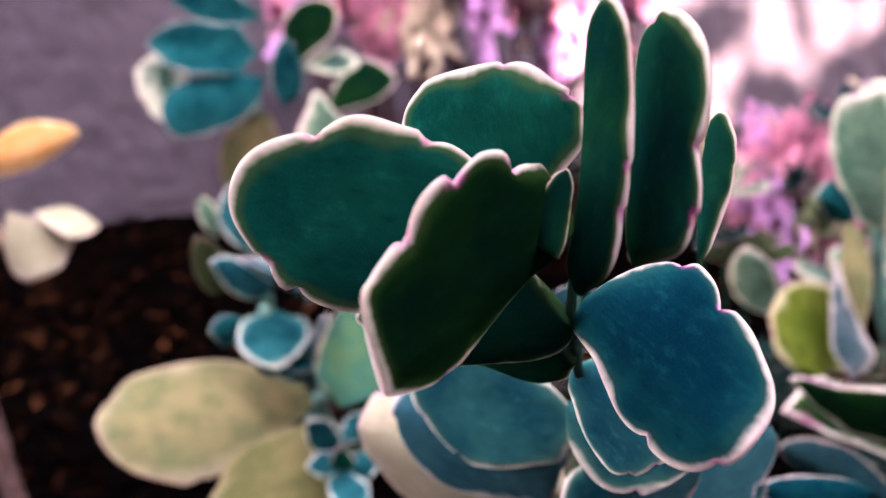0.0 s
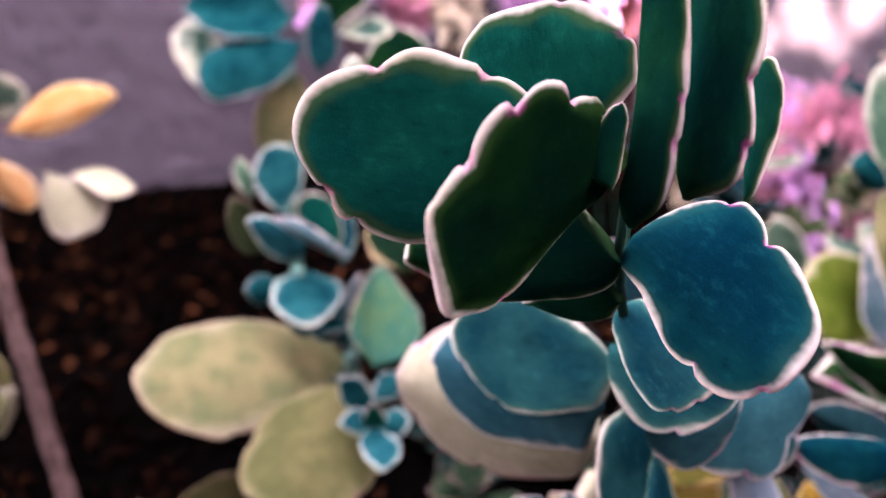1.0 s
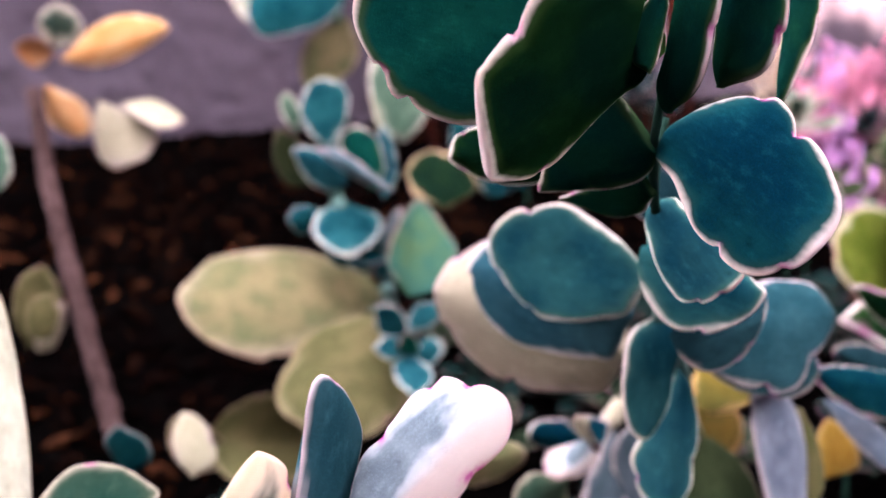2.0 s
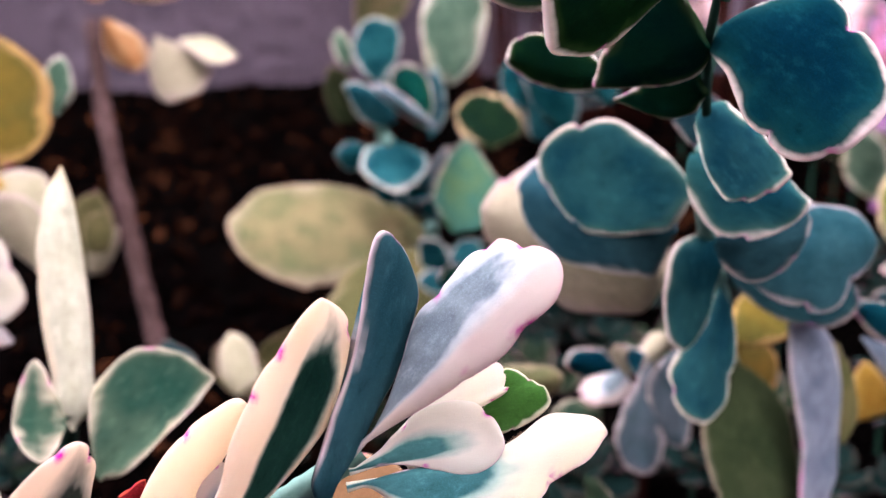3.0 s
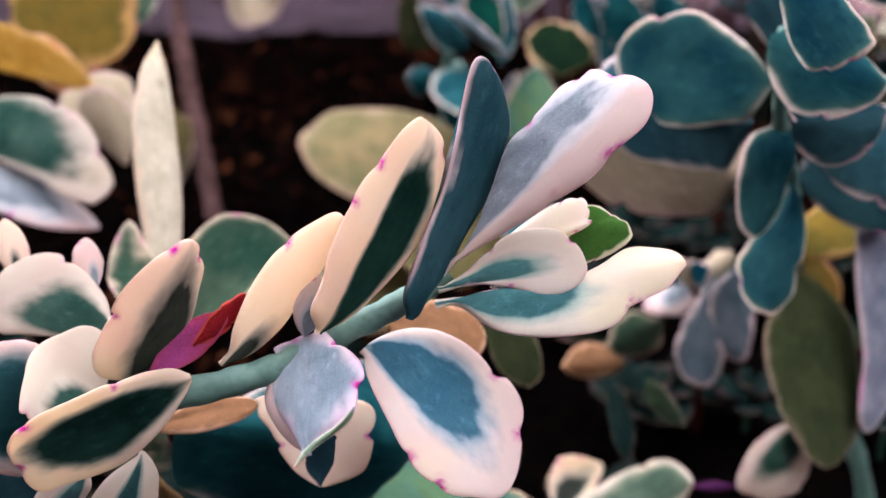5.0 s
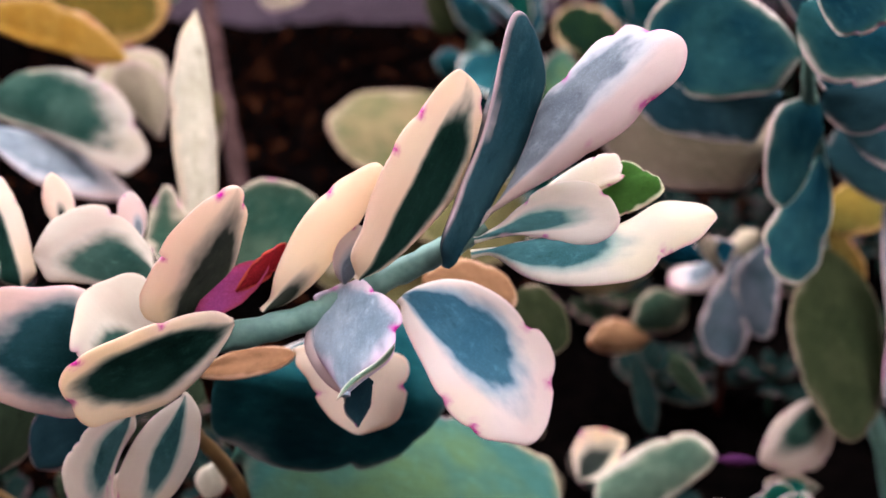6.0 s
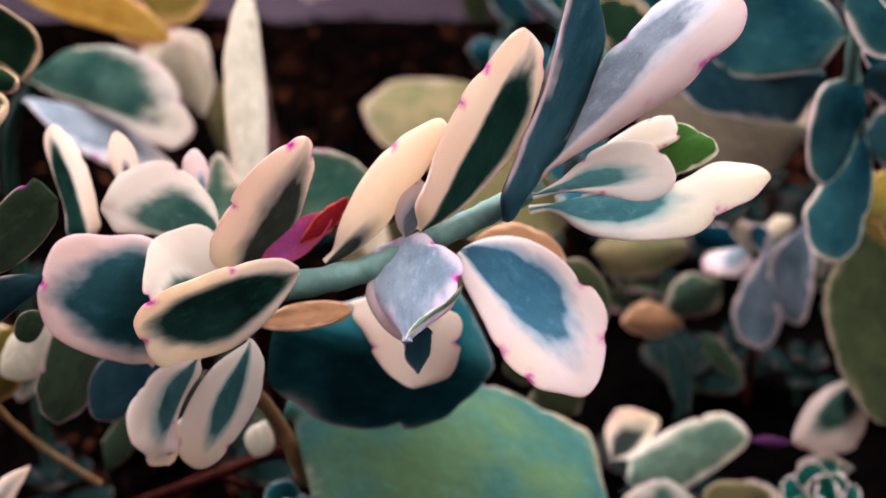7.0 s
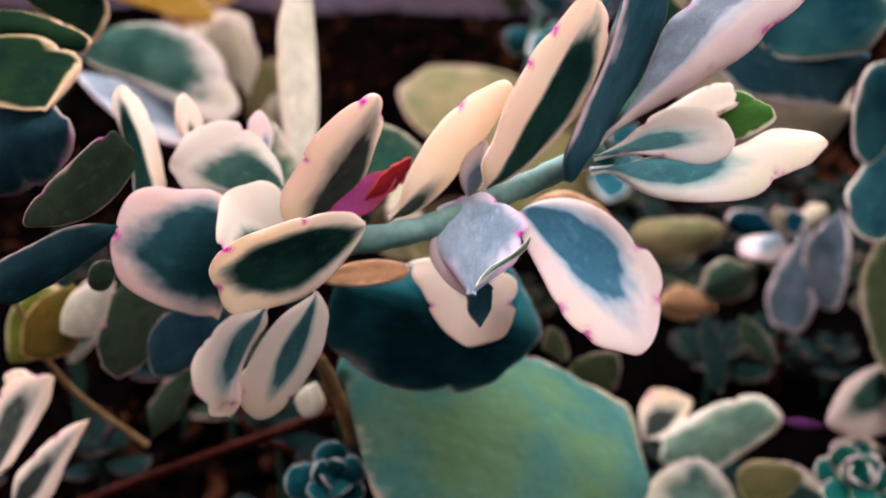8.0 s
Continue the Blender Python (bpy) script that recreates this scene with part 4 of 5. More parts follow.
leftbush.leaf("creamg", (-22.36, 33.94, 20.37), (-14.72, 32.85, 18.79), (0.42, 1.38, 1.08), (-0.41, -1.46, -0.97), heart=(0.1,1.0,-0.5,0.9), left=(0.49, 1.7, 2.19, 2.57, 2.67, 2.33, 1.75, 0.94, 0.47), right=(0.07, 0.28, 0.44, 0.4, 0.47, 0.62, 0.91, 0.92, 0.81))
leftbush.leaf("creaml", (-21.6, 32.52, 19.95), (-15.8, 33.27, 16.97), (-0.52, 0.69, 0.68), (-0.33, -1.45, -0.18), heart=(0,1.1,-0.5,0.95))
leftbush.leaf("ivory", (-15.92, 36.11, 18.48), (-16.67, 36.54, 21.6), (-1.49, 0.08, 0.2), (0.63, 0.77, -0.15))
leftbush.leaf("ivory", (-18.26, 40.77, 17.5), (-20.89, 41.48, 20.26), (-1.27, -1.17, -0.34), (0.88, 1.4, 0.89))
leftbush.leaf("gold", (-26.6, 39.53, 22.65), (-18.97, 39.69, 20.62), (-0.25, 0.38, 1.66), (-0.76, -0.34, -0.21))
leftbush.leaf("yelloworange", (-23.74, 46.34, 25.81), (-21.51, 42.51, 20.2), (2.76, 1.77, 0.4), (-2.38, -0.93, 0.16), q=0.45)
leftbush.leaf("orange", (-23.51, 41.82, 22.07), (-20.33, 41.44, 20.15), (-0.43, 0.67, 1.01), (-0.61, -0.65, -0.85))
leftbush.leaf("darky", (-13.4, 17.47, 24.61), (-10.35, 17.62, 24.86), (-0.11, 1.1, 0.69), (0.1, -1.18, -0.54), left=(0.44, 1.01, 1.05, 1.06, 0.99, 0.77, 0.5, 0.38, 0.19), right=(0.08, 0.3, 0.66, 1.1, 1.44, 1.49, 1.53, 1.51, 1.46), notch=(0.59,))
leftbush.leaf("darky", (-14.41, 18.9, 25.23), (-10.4, 18.18, 25.24), (0.07, 0.4, 0.28), (-0.04, -0.22, -0.44), left=(0.17, 0.58, 0.63, 0.69, 0.64, 0.55, 0.4, 0.28, 0.14), right=(0.03, 0.12, 0.27, 0.23, 0.19, 0.22, 0.29, 0.3, 0.23))
leftbush.leaf("darky", (-14.38, 20.96, 26.53), (-11.3, 20.32, 25.36), (0.27, -0.03, 0.72), (-0.3, -0.22, -0.68), left=(0.03, 0.12, 0.25, 0.43, 0.62, 0.66, 0.63, 0.59, 0.38), right=(0.05, 0.2, 0.44, 0.73, 0.74, 0.76, 0.78, 0.88, 0.87), notch=(-0.58,))
leftbush.leaf("deep", (-13.18, 16.62, 22.76), (-9.53, 15.83, 24.13), (-0.15, 1.15, 1.06), (0.51, -0.23, -1.47), left=(1.84, 1.98, 1.87, 1.66, 1.38, 1.02, 0.67, 0.31, 0.16), right=(0.36, 1.03, 1.09, 1.16, 1.16, 1.11, 0.95, 0.69, 0.43))
leftbush.leaf("khaki", (-17.7, 42.46, 16.52), (-16.65, 43.38, 18.16), (-0.64, -0.03, 0.42), (0.53, 0.26, -0.49), left=(0.06, 0.18, 0.36, 0.55, 0.65, 0.64, 0.55, 0.32, 0.16), right=(0.24, 0.63, 0.89, 0.89, 0.8, 0.7, 0.53, 0.28, 0.14))
leftbush.leaf("palel", (-20.14, 46.6, 21.72), (-20.02, 47.8, 24.35), (-0.7, -0.23, 0.14), (0.57, 0.43, -0.22), left=(0.1, 0.3, 0.58, 0.78, 0.8, 0.74, 0.63, 0.38, 0.19), right=(0.08, 0.24, 0.48, 0.69, 0.71, 0.64, 0.53, 0.32, 0.16))
leftbush.leaf("khaki", (-24.45, 52.96, 10.42), (-23.04, 53.91, 15.12), (-1.28, -0.17, 0.42), (0.99, 0.81, -0.46), left=(0.13, 0.4, 0.8, 1.15, 1.24, 1.23, 1.07, 0.61, 0.3), right=(0.19, 0.59, 1.12, 1.48, 1.46, 1.28, 0.99, 0.54, 0.27))
leftbush.leaf("ivory", (-23.46, 52.1, 10.7), (-20.82, 51.48, 13.85), (-0.64, 0.09, 0.56), (0.63, 0.34, -0.46), left=(0.1, 0.29, 0.58, 0.87, 0.95, 0.91, 0.77, 0.45, 0.22), right=(0.32, 0.67, 0.76, 0.72, 0.67, 0.58, 0.39, 0.19, 0.09))
lowleft.leaf("greenlit", (-16.3, 19.92, 14.72), (-15.05, 21.28, 16.73), (-0.74, -0.02, 0.4), (0.87, -0.02, -0.55), q=0.5, teeth=1)
lowleft.leaf("pale", (-15.2, 21.33, 14.05), (-14.48, 22.82, 16.63), (-0.92, -0.36, -0.18), (0.48, -0.04, -0.36), q=0.5, teeth=1)
lowleft.leaf("creamo", (-13.17, 17.01, 15.54), (-13.57, 17.34, 16.44), (-0.57, -0.14, 0.04), (0.4, 0.06, -0.11), q=0.5)
lowleft.leaf("deepolive", (-13.78, 22.75, 10.37), (-12.78, 24.1, 12.5), (-0.46, -0.02, 0.23), (0.46, 0.02, -0.23), left=(0.05, 0.2, 0.42, 0.64, 0.61, 0.58, 0.41, 0.23, 0.12), right=(0.03, 0.12, 0.25, 0.4, 0.4, 0.4, 0.33, 0.25, 0.13))
lowleft.leaf("teal", (-5.28, 18.54, 13.49), (-6.49, 18.06, 13.63), (-0.13, 0.42, 0.32), (0.13, -0.42, -0.32), q=0.5, cup=0.12, fine=0)
lowleft.leaf("teal", (-5.28, 18.52, 13.51), (-4.36, 18.17, 13.36), (-0.16, -0.35, -0.18), (0.16, 0.35, 0.18), q=0.5, cup=0.12, fine=0)
lowleft.leaf("teal", (-5.27, 18.5, 13.54), (-5.57, 19.11, 14.38), (0.44, 0.21, 0.01), (-0.44, -0.21, -0.01), q=0.5, cup=0.12, fine=0)
lowleft.leaf("teal", (-5.26, 18.49, 13.57), (-5.49, 17.6, 13.6), (-0.35, 0.1, 0.17), (0.35, -0.1, -0.17), q=0.5, cup=0.12, fine=0)
lowleft.leaf("teal", (-5.25, 18.47, 13.59), (-4.49, 18.7, 14.13), (0.24, -0.24, -0.23), (-0.24, 0.24, 0.23), q=0.5, cup=0.12, fine=0)
lowleft.leaf("teal", (-5.25, 18.45, 13.62), (-5.63, 18.12, 14.23), (0.04, 0.29, 0.18), (-0.04, -0.29, -0.18), q=0.5, cup=0.12, fine=0)
lowleft.leaf("teal", (-5.24, 18.44, 13.64), (-4.7, 17.86, 13.78), (-0.22, -0.22, -0.08), (0.22, 0.22, 0.08), q=0.5, cup=0.12, fine=0)
lowleft.leaf("teal", (-5.23, 18.42, 13.67), (-5.04, 18.48, 14.33), (0.26, 0.01, -0.08), (-0.26, -0.01, 0.08), q=0.5, cup=0.12, fine=0)
lowleft.leaf("teal", (-5.22, 18.4, 13.69), (-5.27, 17.91, 14.03), (-0.18, 0.1, 0.12), (0.18, -0.1, -0.12), q=0.5, cup=0.12, fine=0)
lowleft.leaf("creamo", (-13.3, 15, 14.4), (-12.72, 17.49, 16.25), (-0.52, -0.13, 0.34), (0.59, 0.03, -0.22), heart=(0.35, 0.5, -0.5, 0.9), left=(0.05, 0.18, 0.39, 0.65, 0.94, 0.98, 0.9, 0.66, 0.3), right=(0.03, 0.11, 0.24, 0.26, 0.29, 0.27, 0.24, 0.12, 0.03))
lowleft.leaf("creamo", (-12.76, 14.69, 13.48), (-11, 16.42, 15.93), (-0.43, 0.02, 0.3), (0.43, -0.02, -0.3), heart=(0.2, 0.6, -0.5, 0.85), left=(0.04, 0.16, 0.34, 0.57, 0.54, 0.51, 0.39, 0.23, 0.06), right=(0.03, 0.13, 0.28, 0.47, 0.41, 0.26, 0.16, 0.1, 0.03))
yellow_leafed.stem([(-3.7, 54.1, 13.1), (-3.6, 55.8, 7.6)], r=0.35, r2=0.4, root=1)
yellow_leafed.leaf("yellow", (-4.4, 56.07, 11.66), (-13.81, 49.87, 14.55), (1.28, -3.05, -2.38), (-1.87, 3.41, 1.24), left=(0.26, 0.98, 1.81, 2.72, 3.42, 4.09, 3.51, 2.64, 1.45), right=(1.83, 2.5, 3.24, 3.8, 4.06, 3.93, 3.37, 1.92, 0.96), notch=(1.29,))
yellow_leafed.leaf("khaki", (-3.24, 52.46, 12.26), (-7.09, 46.07, 9.4), (2.74, -1.35, -1.88), (-2.86, 0.99, 0.55), p=1.0, q=0.5)
yellow_leafed.leaf("khaki", (-7.15, 51.71, 4.81), (-13.59, 49.58, 6.2), (1.01, -3.29, -0.97), (0.46, 0.99, 2.39))
yellow_leafed.leaf("yellow", (-12.34, 49.95, 5.16), (-15.83, 49.87, 6.43), (0.03, -0.86, -1.09), (0.46, -0.94, 2.49))
yellow_leafed.leaf("deepgreen", (-1.97, 50.97, 14.01), (-1.68, 55.11, 17.76), (-1.02, -1.27, 1.49), (2.2, 0.03, -0.2), left=(0.43, 1.7, 2.11, 2.02, 1.85, 1.44, 1.07, 0.53, 0.26), right=(0.67, 1.6, 2.07, 2.3, 2.14, 1.65, 1.14, 0.68, 0.34))
yellow_leafed.leaf("darky", (-0.27, 55.47, 17.03), (-0.88, 57.81, 19.62), (-1.84, -0.51, 0.03), (1.77, -0.28, 0.67), left=(0.15, 0.57, 1.23, 1.7, 1.78, 1.87, 1.55, 1.25, 0.63), right=(0.44, 1.72, 1.95, 1.94, 1.81, 1.44, 1.11, 0.53, 0.26))
yellow_leafed.leaf("teal", (3.96, 56.52, 17.61), (2.62, 58.24, 21.23), (-1.8, 0.64, -0.31), (1.18, -1.17, 0.15))
yellow_leafed.leaf("teal", (1.8, 56.68, 18.82), (0.61, 58.35, 21.22), (-1.08, -0.03, -0.36), (0.55, -1.18, -0.08))
yellow_leafed.leaf("palel", (-3.25, 61.34, 19.12), (-3.05, 63.85, 27.21), (-2.06, -0.07, 0.07), (1.75, 1.03, -0.36), left=(0.35, 1.36, 1.75, 1.96, 1.93, 1.54, 1.18, 0.57, 0.29), right=(0.36, 1.09, 1.71, 1.99, 2.17, 1.91, 1.63, 0.76, 0.38))
yellow_leafed.leaf("teal", (6.04, 58.74, 18.58), (4.75, 58.54, 21.15), (-1.13, -0.43, -0.06), (1.03, 1.44, -0.54))
yellow_leafed.leaf("ivory", (-10.87, 41.25, 9.92), (-11.64, 43.12, 12.11), (-0.91, -0.22, -0.14), (0.76, 0.54, -0.2), left=(0.08, 0.23, 0.46, 0.65, 0.7, 0.66, 0.52, 0.28, 0.14), right=(0.26, 0.71, 1.11, 1.2, 1.17, 1.09, 0.91, 0.66, 0.33))
yellow_leafed.leaf("teal", (-13.82, 41.04, 10.19), (-13.74, 40.99, 12.77), (-0.95, -0.23, 0.03), (0.71, 0.68, -0.01), cup=0.2, left=(0.04, 0.12, 0.25, 0.41, 0.56, 0.67, 0.67, 0.45, 0.23), right=(0.27, 0.75, 1.22, 1.29, 1.19, 1.01, 0.67, 0.33, 0.16))
bluebush.stem([(-6.1, 55.6, 17.6), (-6.5, 58.4, 11.5)], r=0.3, r2=0.4, root=1)
bluebush.leaf("teal", (-4.77, 56.24, 14.4), (-7.17, 55.76, 14.92), (0.02, 0.77, 0.82), (-0.02, -0.77, -0.82), q=0.5, cup=0.12, fine=0)
bluebush.leaf("teal", (-4.76, 56.2, 14.43), (-3.05, 54.9, 13.43), (-0.63, -0.51, -0.4), (0.63, 0.51, 0.4), q=0.5, cup=0.12, fine=0)
bluebush.leaf("teal", (-4.75, 56.17, 14.46), (-5.02, 56.97, 16.47), (0.86, 0.21, 0.03), (-0.86, -0.21, -0.03), q=0.5, cup=0.12, fine=0)
bluebush.leaf("teal", (-4.75, 56.14, 14.5), (-5.35, 54.43, 13.97), (-0.72, 0.15, 0.33), (0.72, -0.15, -0.33), q=0.5, cup=0.12, fine=0)
bluebush.leaf("teal", (-4.74, 56.11, 14.53), (-3.12, 55.98, 15.41), (0.25, -0.44, -0.53), (-0.25, 0.44, 0.53), q=0.5, cup=0.12, fine=0)
bluebush.leaf("teal", (-4.73, 56.07, 14.56), (-5.68, 55.59, 15.76), (0.26, 0.4, 0.37), (-0.26, -0.4, -0.37), q=0.5, cup=0.12, fine=0)
bluebush.leaf("teal", (-4.73, 56.04, 14.59), (-4.32, 54.27, 14.46), (-0.68, -0.16, -0.01), (0.68, 0.16, 0.01), q=0.5, cup=0.12, fine=0)
bluebush.leaf("teal", (-4.72, 56.01, 14.62), (-4.05, 56.08, 16.02), (0.57, -0.12, -0.26), (-0.57, 0.12, 0.26), q=0.5, cup=0.12, fine=0)
bluebush.leaf("teal", (-4.71, 55.98, 14.65), (-5.38, 54.64, 15), (-0.38, 0.3, 0.4), (0.38, -0.3, -0.4), q=0.5, cup=0.12, fine=0)
bluebush.leaf("teal", (-4.7, 55.94, 14.68), (-3.79, 55.09, 15.38), (-0.05, -0.4, -0.42), (0.05, 0.4, 0.42), q=0.5, cup=0.12, fine=0)
bluebush.leaf("teal", (-4.7, 55.91, 14.71), (-4.86, 55.46, 15.71), (0.36, 0.23, 0.16), (-0.36, -0.23, -0.16), q=0.5, cup=0.12, fine=0)
bluebush.leaf("teal", (-4.69, 55.88, 14.74), (-4.53, 55.01, 15.13), (-0.4, -0.06, 0.03), (0.4, 0.06, -0.03), q=0.5, cup=0.12, fine=0)
bluebush.leaf("tealr", (-6.68, 57.16, 20.27), (-7.06, 59.18, 23.67), (-1.47, 0, -0.17), (1.26, 0.73, -0.29), cup=0.15, left=(0.19, 0.56, 1, 1.31, 1.49, 1.45, 1.23, 0.89, 0.46), right=(0.13, 0.4, 0.76, 1.1, 1.35, 1.46, 1.36, 1.09, 0.65))
bluebush.leaf("tealr", (-5.61, 56.03, 18.58), (-7.87, 54.01, 21.13), (0.23, 0.62, 0.69), (-0.41, -0.46, -0.73), cup=0.1, left=(0.13, 0.4, 0.72, 0.84, 0.81, 0.74, 0.61, 0.39, 0.19), right=(0.28, 0.69, 0.96, 1.06, 1.02, 0.86, 0.61, 0.32, 0.16))
bluebush.leaf("sage", (-4.28, 56.03, 18.06), (-4.96, 55.89, 21.71), (-1.1, 0.12, -0.2), (0.91, 0.63, 0.19), cup=0.25, left=(0.07, 0.21, 0.44, 0.71, 0.93, 1.04, 1.02, 0.8, 0.43), right=(0.22, 0.59, 0.94, 1.12, 1.21, 1.22, 1.06, 0.66, 0.33), notch=(-0.75,))
bluebush.leaf("greyl", (-3.1, 55.21, 18.25), (-6.49, 53.7, 21.13), (-0.01, 0.63, 0.31), (-0.48, 0.33, -0.39), left=(0.07, 0.2, 0.41, 0.67, 0.86, 0.89, 0.77, 0.45, 0.23), right=(0.09, 0.26, 0.45, 0.51, 0.5, 0.4, 0.25, 0.12, 0.06))
bluebush.leaf("tealr", (-3.83, 56.36, 17.4), (-3.64, 58.03, 21.04), (-0.73, 0.25, -0.08), (0.59, 0.44, -0.23), left=(0.05, 0.16, 0.32, 0.52, 0.69, 0.71, 0.62, 0.42, 0.21), right=(0.11, 0.32, 0.63, 0.84, 0.84, 0.75, 0.58, 0.32, 0.16))
bluebush.leaf("tealr", (-5.66, 56.09, 17.2), (-5.31, 52.31, 15.77), (1.65, 0.44, -0.77), (-1.87, -0.13, -0.12), cup=0.08, left=(0.78, 1.56, 1.8, 1.78, 1.7, 1.44, 1.06, 0.63, 0.32), right=(0.92, 1.68, 1.92, 1.95, 1.88, 1.67, 1.32, 0.76, 0.38))
bluebush.leaf("teal", (-7.33, 56.26, 16.73), (-9.01, 55.07, 16.92), (-0.2, 0.4, 0.77), (-0.07, -0.05, -0.89), left=(0.06, 0.19, 0.38, 0.57, 0.64, 0.59, 0.43, 0.22, 0.11), right=(0.11, 0.34, 0.69, 1.04, 1.14, 1.04, 0.82, 0.45, 0.23))
bluebush.leaf("olive", (-8.62, 58.65, 17.65), (-9.6, 57.8, 21.2), (-0.95, -0.03, -0.27), (0.95, 0.03, 0.27), cup=0.3, left=(0.38, 0.83, 1.01, 1.05, 1.05, 0.93, 0.73, 0.44, 0.22), right=(0.06, 0.19, 0.39, 0.62, 0.81, 0.93, 0.91, 0.69, 0.34))
bluebush.leaf("palel", (-9.09, 59.72, 20.46), (-9.63, 60.54, 22.66), (-0.56, -0.08, -0.11), (0.52, 0.26, 0.03), left=(0.06, 0.17, 0.34, 0.52, 0.62, 0.64, 0.55, 0.31, 0.15), right=(0.07, 0.2, 0.38, 0.49, 0.52, 0.49, 0.38, 0.21, 0.1))
bluebush.leaf("greyl", (-3.88, 54.85, 14.97), (-2.68, 54.87, 17.4), (-0.3, 0.19, 0.14), (0.34, 0.06, -0.17), left=(0.03, 0.1, 0.21, 0.32, 0.36, 0.34, 0.28, 0.15, 0.08), right=(0.04, 0.13, 0.27, 0.38, 0.41, 0.38, 0.28, 0.15, 0.07))
bluebush.leaf("greyl", (0.6, 58.53, 18.02), (1.47, 57.87, 21.16), (-0.9, 0.15, 0.28), (0.82, 0.48, -0.13), cup=0.2, left=(0.12, 0.36, 0.69, 0.93, 1.01, 0.95, 0.67, 0.33, 0.17), right=(0.12, 0.35, 0.66, 0.84, 0.91, 0.87, 0.66, 0.34, 0.17))
bluebush.leaf("tealr", (2.17, 57.2, 16.94), (1.95, 57.81, 19.62), (-1.09, 0.29, -0.16), (1.03, 0.47, -0.02), left=(0.21, 0.51, 0.64, 0.67, 0.69, 0.65, 0.48, 0.25, 0.12), right=(0.8, 1.42, 1.59, 1.58, 1.55, 1.42, 1.15, 0.8, 0.4))
bluebush.leaf("tealr", (-2.31, 50.03, 11.96), (-3.49, 49.68, 14.11), (-0.73, -0.07, -0.41), (0.72, 0.14, 0.41), cup=0.2, left=(0.11, 0.34, 0.61, 0.71, 0.72, 0.66, 0.47, 0.24, 0.12), right=(0.12, 0.35, 0.64, 0.85, 0.96, 0.96, 0.84, 0.61, 0.3))
bluebush.leaf("tealr", (-2.06, 50.22, 12.36), (-0.71, 51.34, 13.46), (-0.54, 0.35, 0.31), (0.48, -0.06, -0.53), cup=0.2, left=(0.07, 0.22, 0.42, 0.59, 0.68, 0.69, 0.52, 0.27, 0.13), right=(0.07, 0.2, 0.41, 0.63, 0.73, 0.74, 0.7, 0.53, 0.26))
bluebush.leaf("tealr", (-1.98, 49.38, 11.6), (-3.47, 48.02, 12.65), (-0, -0.4, -0.52), (-0.17, 0.5, 0.4), cup=0.2, left=(0.04, 0.13, 0.26, 0.41, 0.53, 0.53, 0.45, 0.27, 0.13), right=(0.12, 0.37, 0.65, 0.77, 0.79, 0.71, 0.48, 0.24, 0.12))
bluebush.leaf("tealr", (-2.04, 49.38, 11.61), (-0.12, 48.72, 12.15), (0.1, 0.62, 0.41), (0.01, -0.46, -0.59), cup=0.2, left=(0.06, 0.18, 0.37, 0.57, 0.67, 0.67, 0.57, 0.34, 0.17), right=(0.06, 0.17, 0.35, 0.57, 0.78, 0.83, 0.73, 0.53, 0.27))
bluebush.leaf("tealr", (-1.96, 48.92, 11.8), (-1.44, 46.43, 10.83), (0.94, 0.25, -0.13), (-0.95, -0.13, -0.18), cup=0.15, left=(0.1, 0.29, 0.6, 0.93, 1.11, 1.11, 0.95, 0.55, 0.27), right=(0.15, 0.44, 0.75, 0.85, 0.83, 0.71, 0.46, 0.23, 0.11))
bluebush.leaf("sage", (-1.97, 48.89, 11.72), (-1.71, 48.04, 13.6), (-0.58, 0.1, 0.13), (0.54, 0.27, 0.05), cup=0.3, left=(0.1, 0.29, 0.51, 0.57, 0.52, 0.44, 0.31, 0.16, 0.08), right=(0.17, 0.45, 0.64, 0.64, 0.57, 0.47, 0.31, 0.15, 0.08))
backbush.stem([(-8.2, 70.5, 26.1), (-10.2, 75.3, 18.1)], r=0.35, r2=0.45, root=1)
backbush.leaf("teal", (-7.76, 71.41, 28.64), (-14.58, 71.22, 29.99), (-0.16, -1.96, -1.06), (0.37, 0.94, 1.99), left=(0.48, 1.88, 2.45, 2.58, 2.73, 2.24, 1.77, 0.84, 0.42), right=(0.21, 0.8, 1.71, 1.72, 1.74, 1.58, 1.33, 0.87, 0.44))
backbush.leaf("teal", (-7.1, 69.65, 27.27), (-13.24, 67.11, 25.68), (0.8, -0.81, -1.8), (-0.93, 1.44, 1.28), left=(0.22, 0.85, 1.48, 1.82, 1.97, 1.94, 1.71, 1.35, 0.87), right=(0.16, 0.63, 1.34, 1.7, 2.11, 2.29, 2.21, 1.57, 0.79))
backbush.leaf("pale", (-12.08, 71.12, 28.6), (-15.87, 71.48, 28.14), (0.11, -1.76, -2.29), (-0.16, 1.51, 2.46), left=(1.22, 4.65, 4.44, 4.19, 3.9, 3.31, 2.41, 1.69, 0.85), right=(0.08, 0.33, 0.7, 1.14, 1.1, 1.07, 0.88, 0.61, 0.3))
backbush.leaf("teal", (-6.05, 69.06, 25.43), (-5.45, 69.58, 29.62), (-1.11, -0.08, 0.17), (0.78, 0.78, -0.21), left=(0.08, 0.33, 0.7, 0.88, 0.91, 0.93, 0.7, 0.5, 0.25), right=(0.13, 0.51, 1.11, 1.31, 1.23, 1.15, 0.86, 0.63, 0.32))
backbush.leaf("teal", (-7.65, 73.45, 30.68), (-13.48, 74.56, 32.4), (0.46, -0.9, -1.26), (0.31, 0.1, 1.66))
